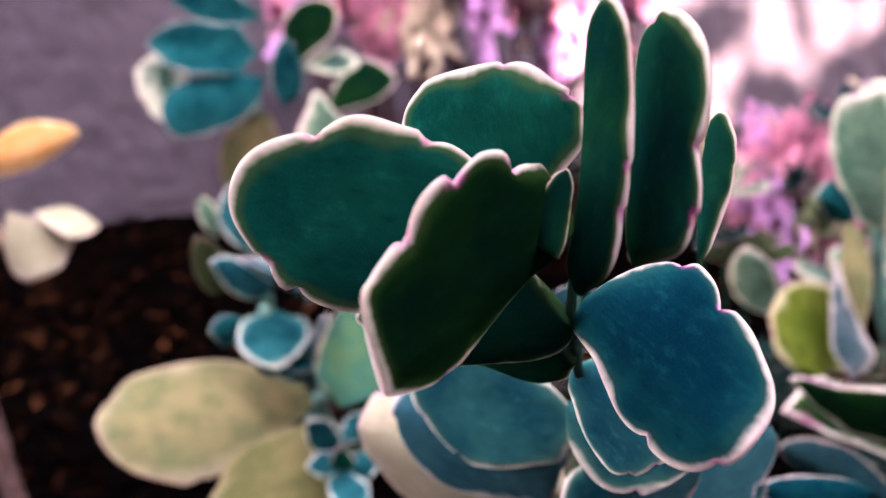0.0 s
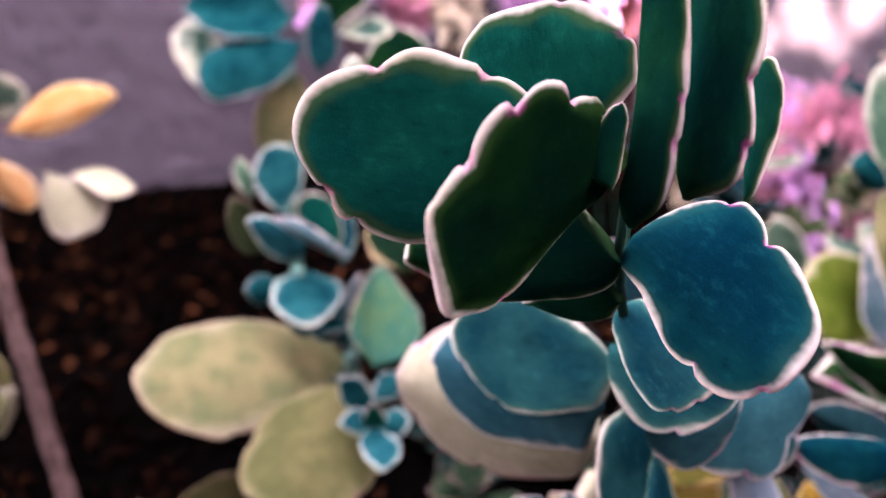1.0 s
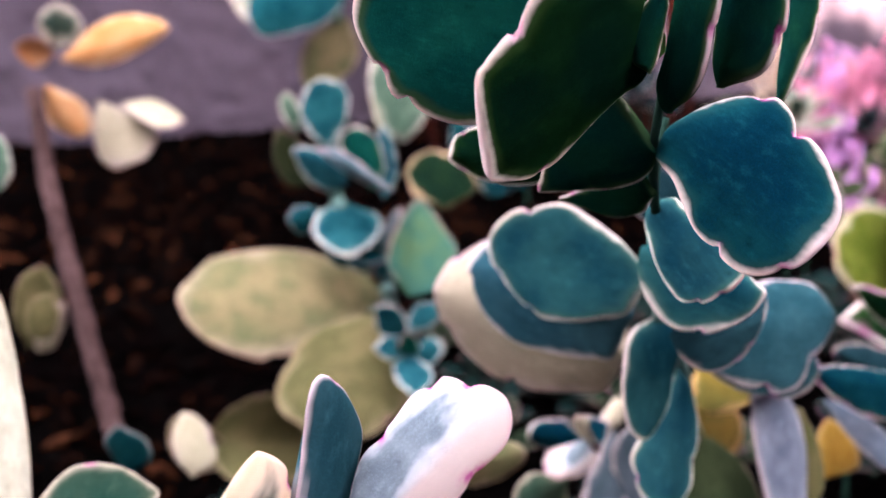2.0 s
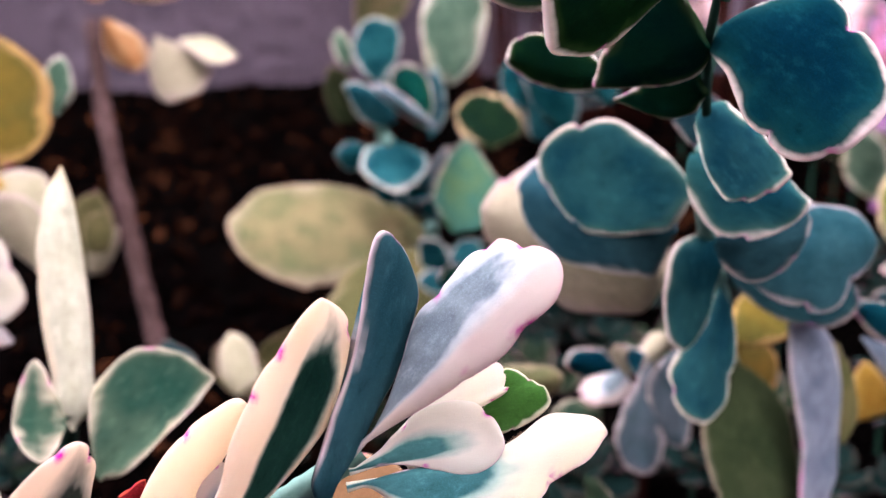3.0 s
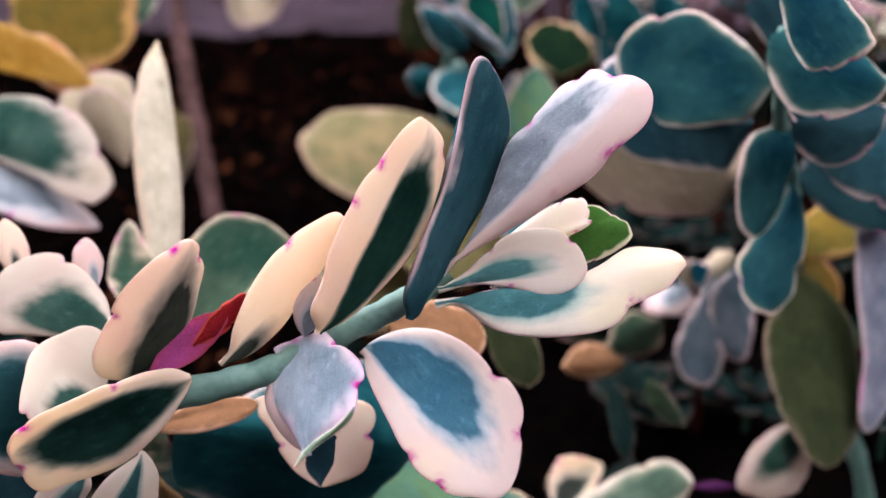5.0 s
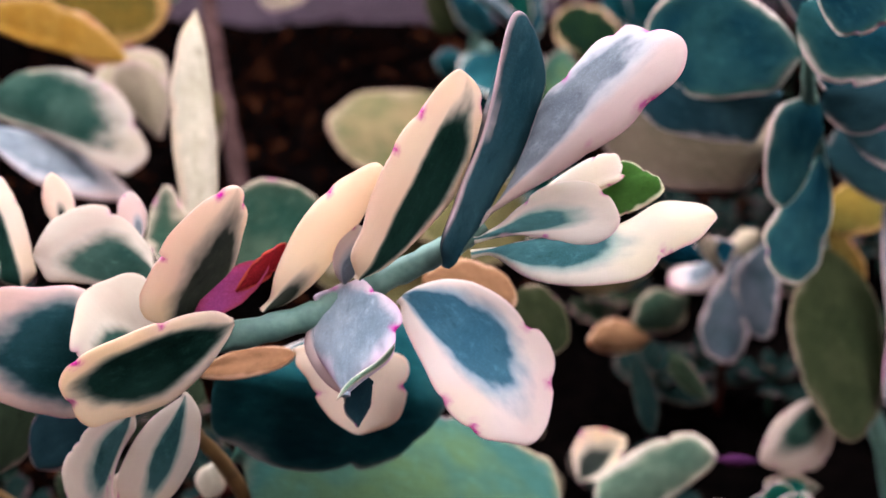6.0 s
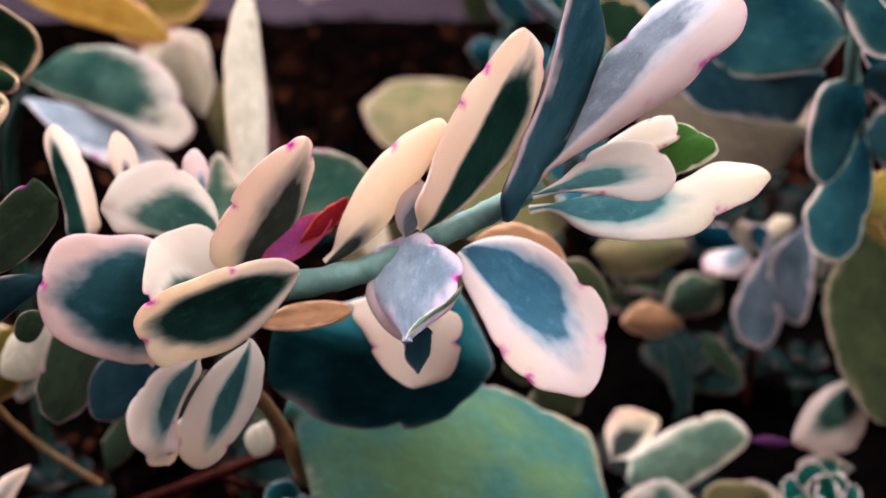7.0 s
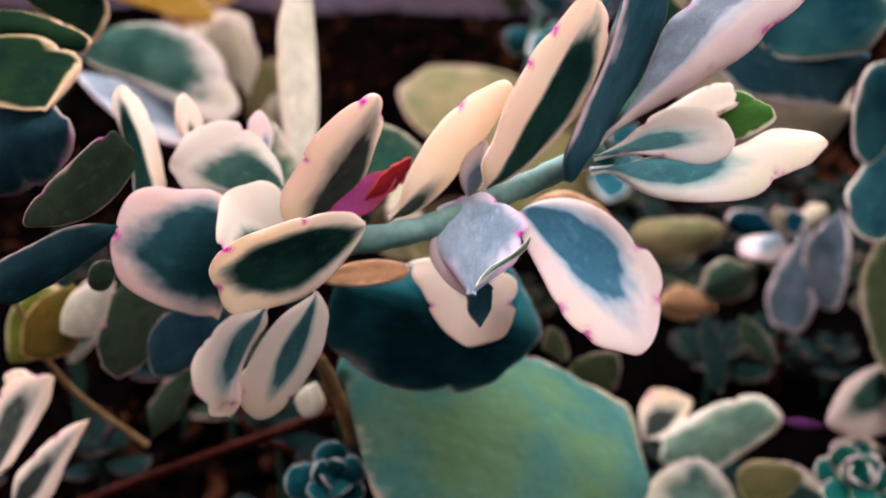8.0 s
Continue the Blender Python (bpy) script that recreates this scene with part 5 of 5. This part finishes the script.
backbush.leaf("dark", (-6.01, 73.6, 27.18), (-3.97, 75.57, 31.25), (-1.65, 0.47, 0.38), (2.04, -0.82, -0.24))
backbush.leaf("pale", (-5.27, 73.62, 27.1), (-1.77, 74.09, 26.88), (0.09, 0.7, 0.91), (0.1, -0.89, -0.47))
backbush.leaf("yellow", (-7.86, 71.33, 24.83), (-10.78, 69.69, 20.49), (2.08, 0.56, -0.4), (-0.97, -0.27, 1.37))
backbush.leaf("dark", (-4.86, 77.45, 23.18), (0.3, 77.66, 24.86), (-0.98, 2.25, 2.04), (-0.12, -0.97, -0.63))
floweringstalk.stem([(-27.7, 65.8, 22.4), (-26.3, 62.5, 17.2), (-24.5, 59.4, 12.2), (-22, 55.5, 5.1), (-21.2, 54.2, 3.2)], r=0.5, r2=0.6, m=1)
floweringstalk.leaf("orange", (-25.66, 66.67, 24.08), (-18.07, 66.22, 25.77), (-1.31, 2.18, 1.12), (-0.86, -0.31, -1.45))
floweringstalk.leaf("orange", (-26.35, 66.75, 24.48), (-29.59, 68.03, 24.79), (0.22, -0.22, -1.11), (1.37, -1.36, 1.08))
floweringstalk.leaf("pale", (-26.59, 68.08, 24.56), (-25.77, 67.58, 27.57), (-1.65, 0.37, -0.19), (1.07, 1.31, -0.59))
floweringstalk.leaf("ivory", (-23.49, 65.83, 21.39), (-22.03, 63.76, 17.5), (1.98, 0.8, 0.32), (-2.04, -0.1, -0.72), left=(0.16, 0.64, 1.39, 2.29, 2.87, 3.21, 2.63, 2.16, 1.63), right=(0.09, 0.36, 0.78, 1.08, 1.09, 1.11, 0.98, 0.69, 0.35), notch=(1.42,))
floweringstalk.leaf("ivory", (-21.9, 65.88, 21.08), (-17.93, 65.58, 19.96), (-1.15, 1.93, 0.33), (0.09, -1.75, -0.42))
floweringstalk.leaf("orange", (-26.83, 65.91, 22.52), (-23.85, 63.59, 19.68), (1.67, -0.4, 0.78), (-2.31, 2.07, -0.8))
rightbush.stem([(26.3, 57.9, 21.3), (26.5, 57.6, 13.2)], r=0.35, r2=0.4, root=1)
rightbush.leaf("palel", (26.26, 56.82, 18.23), (24.41, 57.62, 25.42), (-1, 1.69, -0.45), (1.89, -0.47, 0.54), left=(0.38, 1.47, 1.74, 2.01, 2.09, 2.14, 1.62, 1.13, 0.56), right=(0.11, 0.44, 0.95, 1.41, 1.64, 1.86, 1.9, 1.83, 1.8), notch=(-0.1,))
rightbush.leaf("palel", (26.08, 56.92, 22.18), (26, 57.69, 26.03), (-1.09, 1.07, -0.12), (1.39, -0.41, -0.05))
rightbush.leaf("teal", (24.66, 57.02, 19.06), (22.25, 55.71, 20.92), (-0.82, 0.34, -0.83), (0.1, 0.93, 0.78), left=(0.12, 0.46, 0.59, 0.69, 0.7, 0.48, 0.29, 0.13, 0.07), right=(0.38, 1.23, 1.39, 1.6, 1.73, 1.38, 1.06, 0.54, 0.27))
rightbush.leaf("yellow", (24.73, 56.04, 12.72), (24.93, 58.74, 18.39), (-0.58, -0.15, -0.57), (0.79, -0.73, 0.17))
rightbush.leaf("greenlit", (22.54, 56.36, 10.37), (22.8, 59.15, 14.97), (-2.5, -1.04, 0.77), (2.42, 1.17, -0.85), left=(0.33, 1.27, 2.24, 2.83, 2.93, 2.73, 2.13, 1.53, 0.77), right=(0.55, 2.13, 2.28, 2.42, 2.57, 2.7, 2.37, 2.1, 1.05))
rightbush.leaf("greyl", (24.15, 55.31, 10.77), (23.94, 57.09, 16.77), (-0.85, 0.63, -0.22), (1.07, -0.13, 0.08), left=(0.09, 0.35, 0.77, 0.87, 0.78, 0.7, 0.53, 0.29, 0.15), right=(0.38, 1.07, 1.29, 0.97, 0.68, 0.41, 0.24, 0.11, 0.06))
rightbush.leaf("palel", (22.35, 62.01, 11.6), (20.04, 61.78, 16.16), (-0.92, 1.59, -1.57), (0.97, 0.06, 0.65))
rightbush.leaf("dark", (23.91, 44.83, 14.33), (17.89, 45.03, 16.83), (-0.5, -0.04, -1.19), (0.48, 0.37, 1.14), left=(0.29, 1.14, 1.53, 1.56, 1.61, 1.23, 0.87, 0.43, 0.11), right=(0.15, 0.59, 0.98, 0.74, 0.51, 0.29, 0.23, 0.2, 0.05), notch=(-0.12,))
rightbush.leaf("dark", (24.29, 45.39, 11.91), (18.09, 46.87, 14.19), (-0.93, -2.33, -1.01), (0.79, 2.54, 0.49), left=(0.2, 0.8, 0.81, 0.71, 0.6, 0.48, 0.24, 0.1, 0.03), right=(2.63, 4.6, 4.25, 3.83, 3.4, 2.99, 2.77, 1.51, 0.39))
rightbush.leaf("deep", (22.16, 43.55, 11.08), (16.88, 42.93, 14.91), (-0.28, 0.89, -0.88), (0.86, 0.94, 0.61))
lowright.stem([(6.9, 31.9, 5.1), (7.3, 32.6, 3.5)], r=0.25, r2=0.3, root=1)
lowright.leaf("palel", (2.89, 30.32, 7.19), (7.1, 31.92, 8.94), (-0.61, 0.57, 0.94), (0.54, -0.19, -1.12), heart=(0,1.2,-0.8,0.95), left=(0.22, 0.77, 0.93, 1.13, 1.26, 1.3, 1.17, 0.93, 0.46), right=(0.15, 0.59, 1.22, 1.14, 1.05, 0.87, 0.67, 0.5, 0.25), notch=(0.98,))
lowright.leaf("creamo", (2.18, 31.51, 7.18), (3.79, 33.1, 8.27), (-0.66, 0.19, 0.7), (0.74, -0.61, -0.21), left=(0.15, 0.58, 0.98, 1.18, 1.4, 1.18, 0.92, 0.49, 0.24), right=(0.06, 0.23, 0.49, 0.57, 0.53, 0.47, 0.37, 0.23, 0.11))
lowright.leaf("pale", (2.37, 27.43, 7.38), (5.78, 29.14, 6.75), (-0.4, 1.05, 1.1), (-0.09, -1.93, -0.19))
lowright.leaf("creamg", (9.31, 30.34, 6.3), (5.75, 29.4, 7.57), (0.52, -0.45, -1.3), (0.3, 0.97, 0.65))
lowright.leaf("creamg", (10.91, 33.2, 11.14), (8.58, 30.78, 9.56), (1.27, 0.54, -1.53), (-0.43, 0.32, 0.54))
lowright.leaf("sage", (9.7, 29.59, 8.26), (8.24, 29.67, 8.4), (0.05, 0.45, 0.36), (-0.05, -0.45, -0.36), q=0.5, cup=0.12, fine=0)
lowright.leaf("sage", (9.7, 29.58, 8.28), (10.59, 28.6, 8.14), (-0.33, -0.26, -0.25), (0.33, 0.26, 0.25), q=0.5, cup=0.12, fine=0)
lowright.leaf("sage", (9.7, 29.56, 8.31), (9.56, 30.4, 9.41), (0.59, -0.01, 0.08), (-0.59, 0.01, -0.08), q=0.5, cup=0.12, fine=0)
lowright.leaf("sage", (9.69, 29.54, 8.33), (8.75, 28.48, 7.82), (-0.53, 0.38, 0.21), (0.53, -0.38, -0.21), q=0.5, cup=0.12, fine=0)
lowright.leaf("sage", (9.69, 29.53, 8.35), (10.74, 29.13, 8.83), (-0.01, -0.4, -0.32), (0.01, 0.4, 0.32), q=0.5, cup=0.12, fine=0)
lowright.leaf("sage", (9.69, 29.51, 8.37), (8.85, 29.86, 9.37), (0.42, 0.25, 0.26), (-0.42, -0.25, -0.26), q=0.5, cup=0.12, fine=0)
lowright.leaf("sage", (9.68, 29.5, 8.39), (9.91, 28.25, 8.25), (-0.45, -0.07, -0.12), (0.45, 0.07, 0.12), q=0.5, cup=0.12, fine=0)
lowright.leaf("sage", (9.68, 29.48, 8.41), (10.14, 29.46, 9.35), (0.28, -0.23, -0.14), (-0.28, 0.23, 0.14), q=0.5, cup=0.12, fine=0)
lowright.leaf("sage", (9.68, 29.46, 8.43), (8.98, 29.1, 8.9), (0, 0.27, 0.21), (-0, -0.27, -0.21), q=0.5, cup=0.12, fine=0)
lowright.leaf("sage", (9.67, 29.45, 8.45), (10.14, 28.81, 8.97), (-0.11, -0.26, -0.22), (0.11, 0.26, 0.22), q=0.5, cup=0.12, fine=0)
lowright.leaf("sage", (9.67, 29.43, 8.47), (9.34, 29.33, 9.36), (0.35, 0.12, 0.14), (-0.35, -0.12, -0.14), q=0.5, cup=0.12, fine=0)
lowright.leaf("sage", (9.67, 29.42, 8.49), (9.42, 28.69, 8.87), (-0.28, 0.13, 0.06), (0.28, -0.13, -0.06), q=0.5, cup=0.12, fine=0)
lowright.leaf("sage", (9.67, 29.4, 8.51), (9.94, 28.97, 9.17), (0.06, -0.28, -0.21), (-0.06, 0.28, 0.21), q=0.5, cup=0.12, fine=0)
lowright.leaf("sage", (9.66, 29.38, 8.53), (9.29, 29.08, 9.05), (0.06, 0.2, 0.17), (-0.06, -0.2, -0.17), q=0.5, cup=0.12, fine=0)
lowright.leaf("khaki", (6.43, 28.5, 7.15), (6.42, 29.02, 8.86), (-0.9, -0.54, 0.26), (1.5, 1.01, -0.43), q=0.5)
lowright.leaf("pale", (10.6, 30.59, 8.91), (8.79, 30.79, 8.66), (0.21, -0.14, -0.37), (-0.02, -0.5, 0.94))
lowright.leaf("olive", (0.7, 29.54, 6.94), (1.16, 29.93, 8.95), (-0.61, 0.46, -0.67), (0.9, 0.09, -0.11))
lowright.leaf("bractplum", (8.83, 32.39, 8.41), (7, 31.14, 9.2), (-0.08, 0.18, 0.1), (-0.06, -0.05, -0.21), flat=1, left=(0.02, 0.06, 0.13, 0.2, 0.23, 0.18, 0.11, 0.05, 0.03), right=(0.02, 0.06, 0.12, 0.19, 0.22, 0.17, 0.1, 0.05, 0.03))
lowright.leaf("deepolive", (5.22, 33.3, 12.23), (6.71, 32.02, 11.14), (0.3, 0.21, 0.17), (-0.27, -0.05, -0.3), left=(0.04, 0.13, 0.22, 0.26, 0.26, 0.25, 0.17, 0.08, 0.04), right=(0.08, 0.25, 0.45, 0.55, 0.55, 0.51, 0.4, 0.22, 0.11))
lowright.leaf("shade", (3.74, 33.84, 11.79), (4.81, 31.84, 9.47), (0.42, 0.17, 0.04), (-0.41, 0.01, -0.2), left=(0.08, 0.25, 0.45, 0.54, 0.55, 0.53, 0.43, 0.24, 0.12), right=(0.03, 0.09, 0.18, 0.27, 0.32, 0.36, 0.35, 0.24, 0.12))
smallrosette.stem([(6.8, 39.5, 13), (7.6, 41.7, 9.9)], r=0.2, r2=0.25, m=2, root=1)
smallrosette.leaf("blue", (6.44, 38.86, 13.26), (4.35, 38.41, 13.9), (0.06, 0.42, 0.49), (-0.18, -0.06, -0.62), left=(0.06, 0.22, 0.48, 0.72, 0.7, 0.67, 0.6, 0.45, 0.28), right=(0.05, 0.18, 0.39, 0.47, 0.54, 0.58, 0.48, 0.4, 0.2))
smallrosette.leaf("ivory", (7.17, 39.13, 13.42), (8.42, 41.05, 13.86), (-0.37, 0.2, 0.16), (0.25, -0.07, -0.37), left=(0.03, 0.13, 0.27, 0.42, 0.44, 0.47, 0.49, 0.23, 0.12), right=(0.02, 0.09, 0.2, 0.33, 0.39, 0.4, 0.41, 0.35, 0.18))
smallrosette.leaf("creaml", (6.44, 38.87, 13.3), (5.56, 36.87, 12.85), (-0.84, 0.33, 0.17), (0.63, -0.13, -0.66), left=(0.05, 0.2, 0.43, 0.72, 0.9, 0.95, 0.92, 0.74, 0.61), right=(0.84, 0.9, 0.85, 0.78, 0.71, 0.57, 0.34, 0.16, 0.08), notch=(0.8,))
smallrosette.leaf("ivory", (6.8, 38.85, 13.04), (6.3, 38.8, 14.49), (-0.42, 0.1, -0.14), (0.39, 0.18, 0.14), left=(0.02, 0.07, 0.15, 0.26, 0.31, 0.32, 0.33, 0.2, 0.1), right=(0.07, 0.26, 0.56, 0.58, 0.54, 0.51, 0.38, 0.18, 0.09))
smallrosette.leaf("blue", (6.85, 38.63, 13.71), (7.46, 38.35, 14.4), (-0.6, 0.63, 0.11), (-0.02, -0.41, -0.58))
smallrosette.leaf("greyl", (8.79, 38.64, 14.67), (8.87, 37.34, 10.74), (0.71, -0.67, 0.24), (-0.95, 0.29, -0.12), left=(0.06, 0.25, 0.54, 0.65, 0.66, 0.67, 0.56, 0.45, 0.22), right=(0.1, 0.4, 0.86, 1.26, 1.32, 1.33, 1.03, 0.79, 0.39))
smallrosette.leaf("greyl", (7.66, 39.25, 13.51), (7.46, 36.65, 9.85), (1.12, 0.14, -0.16), (-1.02, 0.44, -0.26), left=(0.05, 0.21, 0.45, 0.67, 0.76, 0.86, 0.73, 0.6, 0.3), right=(0.07, 0.28, 0.6, 0.96, 1.19, 1.43, 1.22, 1.02, 0.51))
smallrosette.leaf("yellow", (0.46, 38.08, 12.86), (4.3, 36.96, 14.04), (-0.04, 0.64, 0.74), (0.26, -0.11, -0.94), left=(0.13, 0.5, 0.61, 0.63, 0.65, 0.59, 0.51, 0.4, 0.2), right=(0.22, 0.81, 1.08, 1.31, 1.21, 1.06, 0.79, 0.56, 0.28), notch=(-2.24,))
smallrosette.leaf("peach", (4.36, 37.78, 10), (2.04, 34.97, 11.33), (-0.25, 0.48, 0.58), (-0.14, -0.23, -0.74), left=(0.1, 0.38, 0.74, 0.85, 0.97, 0.86, 0.67, 0.37, 0.18), right=(0.09, 0.34, 0.52, 0.57, 0.62, 0.55, 0.44, 0.27, 0.13))
smallrosette.leaf("mossy", (5.81, 37.85, 12.15), (3.57, 37.48, 10.95), (-0.44, 0.66, 0.61), (0.48, -0.1, -0.87), left=(0.05, 0.21, 0.46, 0.77, 0.9, 0.86, 0.66, 0.31, 0.15), right=(0.11, 0.41, 0.89, 1.09, 1.07, 1.05, 0.85, 0.67, 0.34))
smallrosette.leaf("olive", (-1.48, 28.73, 12.3), (-0.76, 29.1, 12.66), (-0.29, 0.06, 0.58), (0.38, -0.04, -0.65))
smallrosette.leaf("olive", (-0.29, 28.89, 11.92), (1.23, 28.19, 11.44), (0.53, -0.11, 1.26), (-1.29, 0.91, -1.31))

# ---- low rosettes that fill the bed, most with shade put into their colour ----
def filler(x, y, z, size, style, seed, leaves=9):
    pl = Plant("small succulent rosette low in the bed, mostly coloured as if shaded", (x * 100, y * 100, 0), "low succulents in the bed")
    rng = np.random.default_rng(seed)
    pl.stem([(x * 100, y * 100, z * 100), (x * 100, y * 100, z * 50)], 0.12, 0.18, 4, 1)
    for k in range(leaves):
        az = k * 2.4 + rng.uniform(-0.3, 0.3)
        up = 0.15 + 0.9 * k / leaves + rng.uniform(-0.15, 0.15)
        L = size * 100 * (1.05 - 0.5 * k / leaves) * rng.uniform(0.85, 1.15)
        d = np.array((math.cos(az) * math.cos(up), math.sin(az) * math.cos(up), math.sin(up)))
        s = np.cross(d, (0, 0, 1.0)); s /= np.linalg.norm(s)
        w = s * L * rng.uniform(0.28, 0.36)
        base = np.array((x, y, z)) * 100 + d * 0.15 + np.array((0, 0, (k - leaves) * 0.12))
        tip = base + d * L
        pl.leaf(style, base, tip, w, -w, p=1.3, q=0.5, cup=0.15, fine=0)


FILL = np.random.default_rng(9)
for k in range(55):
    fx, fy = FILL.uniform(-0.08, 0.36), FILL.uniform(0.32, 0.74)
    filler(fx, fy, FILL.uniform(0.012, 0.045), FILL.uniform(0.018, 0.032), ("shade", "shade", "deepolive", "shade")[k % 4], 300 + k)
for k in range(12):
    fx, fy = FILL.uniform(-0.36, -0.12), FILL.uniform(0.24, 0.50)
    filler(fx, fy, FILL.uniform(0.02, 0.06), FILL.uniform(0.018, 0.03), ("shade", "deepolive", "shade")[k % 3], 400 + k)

for k in range(16):
    fx, fy = FILL.uniform(-0.02, 0.48), FILL.uniform(0.78, 1.05)
    filler(fx, fy, FILL.uniform(0.05, 0.17), FILL.uniform(0.03, 0.045), ("deep", "olive", "deep", "pale")[k % 4], 500 + k)


# ---- blossoms by the wall ----
def blossom_plant(x, y, z, spread, heads, seed, size=1.0, group="pink flowering plants"):
    """Thin stems, each with a dense head of small pink bells."""
    rng = np.random.default_rng(seed)
    root = tagged(new("flowering_plant"), "pink flowering plant in bloom before the wall", "flower", group)
    root.location = (x, y, 0)
    for k in range(heads):
        hx, hy = rng.normal(0, spread, 2) * (1, 0.5)
        hz = max(0.03, z + rng.normal(0, 0.035))
        stem = new("stem", tube("stem", [(hx, hy, hz), (hx * 0.7, hy * 0.7, hz * 0.6), (hx * 0.3, hy * 0.3, -0.01)], 0.0015, 0.0025, STEM_RED, 5, 6))
        stem.parent = root
        verts, faces = [], []
        for j in range(46):
            d = rng.normal(0, 0.45, 3) - (0, 0, 1.0 if rng.uniform() < 0.85 else -0.6)
            d /= np.linalg.norm(d)
            c = np.array((hx, hy, hz)) + rng.normal(0, 1, 3) * (0.009, 0.009, 0.017)
            e = c + d * rng.uniform(0.018, 0.032) * size
            a = np.cross(d, (0.2, 0.5, 0.9)); a /= np.linalg.norm(a)
            b = np.cross(d, a)
            m = len(verts)
            for ring, (s, r) in enumerate(((0.0, 0.0012 * size), (0.45, 0.0042 * size), (0.85, 0.0034 * size), (1.0, 0.0050 * size))):
                for i in range(6):
                    w = math.pi * i / 3
                    verts.append(c + (e - c) * s + r * (math.cos(w) * a + math.sin(w) * b))
            for ring in range(3):
                for i in range(6):
                    faces.append((m + ring * 6 + i, m + ring * 6 + (i + 1) % 6, m + ring * 6 + 6 + (i + 1) % 6, m + ring * 6 + 6 + i))
        head = new("blossom", mesh_of("blossom", verts, faces, (PETAL_PALE, PETAL_LILAC, PETAL)[int(np.searchsorted((0.22, 0.42), rng.uniform()))]))
        head.parent = root


for k, (x, y, z, size) in enumerate(((-0.05, 1.10, 0.29, 1.0), (0.06, 1.12, 0.30, 1.0), (0.17, 1.14, 0.30, 1.0), (0.34, 0.98, 0.09, 0.55),
                                    (0.42, 1.02, 0.08, 0.6), (0.50, 1.05, 0.04, 0.55), (0.40, 0.90, 0.02, 0.55))):
    blossom_plant(x, y, z, 0.055, 15, 70 + k, size)


# ---- a shrub added behind the low wall, out of view, to dapple the sunlight ----
def shrub(x, y, z):
    rng = np.random.default_rng(23)
    root = tagged(new("shrub"), "leafy green shrub added out of view to dapple the sunlight", "shrub")
    root.location = (x, y, 0)
    for k in range(5):
        q = rng.normal(0, 0.22, 2)
        branch = new("branch", tube("branch", [(0, 0, -0.01), (q[0] * 0.4, q[1] * 0.1, z * 0.6), (q[0], q[1] * 0.3, z + rng.uniform(0.1, 0.4))], 0.014, 0.005, STEM_WOOD, 6, 8))
        branch.parent = root
    verts, faces = [], []
    for k in range(110):
        c = np.array((rng.uniform(-0.45, 0.5), rng.uniform(-0.12, 0.12), z + rng.uniform(-0.15, 0.5)))
        d = rng.normal(0, 1, 3); d /= np.linalg.norm(d)
        a = np.cross(d, rng.normal(0, 1, 3)); a /= np.linalg.norm(a)
        L, w = rng.uniform(0.12, 0.20), rng.uniform(0.035, 0.055)
        m = len(verts)
        for s, g in ((0, 0.05), (0.3, 0.9), (0.6, 1.0), (0.85, 0.6), (1.0, 0.04)):
            for h in (-1, 0, 1):
                verts.append(c + d * L * s + a * w * g * h + np.cross(d, a) * 0.006 * abs(h))
        faces += [(m + 3 * i + h, m + 3 * i + h + 1, m + 3 * i + h + 4, m + 3 * i + h + 3) for i in range(4) for h in (0, 1)]
    crown = new("crown", mesh_of("crown", verts, faces, STEM_GREEN))
    crown.parent = root


shrub(1.0, -0.80, 1.15)


# ---- bark mulch ----
def mulch():
    rng = np.random.default_rng(5)
    verts, faces = [], []
    for k in range(12000):
        y = 0.15 + 1.45 * rng.uniform() ** 1.2
        x = rng.uniform(-0.75, 0.85) * (0.5 + 0.5 * y)
        if y > 1.38 + 0.12 * x or (x > -0.04 and y < 0.72):
            continue
        L, w, h = rng.uniform(0.006, 0.026), rng.uniform(0.003, 0.009), rng.uniform(0.001, 0.004)
        turn = Euler((rng.normal(0, 0.35), rng.normal(0, 0.35), rng.uniform(0, 6.28))).to_matrix()
        c = Vector((x, y, ground_height(x, y) + rng.uniform(0.0, 0.008)))
        m = len(verts)
        for sz in (-1, 1):
            for sx, sy in ((-1, -0.6), (-0.3, -1), (0.8, -0.8), (1, 0.3), (0.2, 1), (-0.8, 0.7)):
                q = Vector((sx * L / 2 * rng.uniform(0.75, 1.1), sy * w / 2 * rng.uniform(0.7, 1.2), sz * h / 2))
                verts.append(c + turn @ q)
        faces.append((m + 5, m + 4, m + 3, m + 2, m + 1, m))
        faces.append(tuple(m + 6 + i for i in range(6)))
        for i in range(6):
            faces.append((m + i, m + (i + 1) % 6, m + 6 + (i + 1) % 6, m + 6 + i))
    ob = new("bark_mulch", mesh_of("bark_mulch", verts, faces, BARK, False))
    return tagged(ob, "reddish brown bark chips strewn over the soil", "mulch", kind="stuff")


mulch()
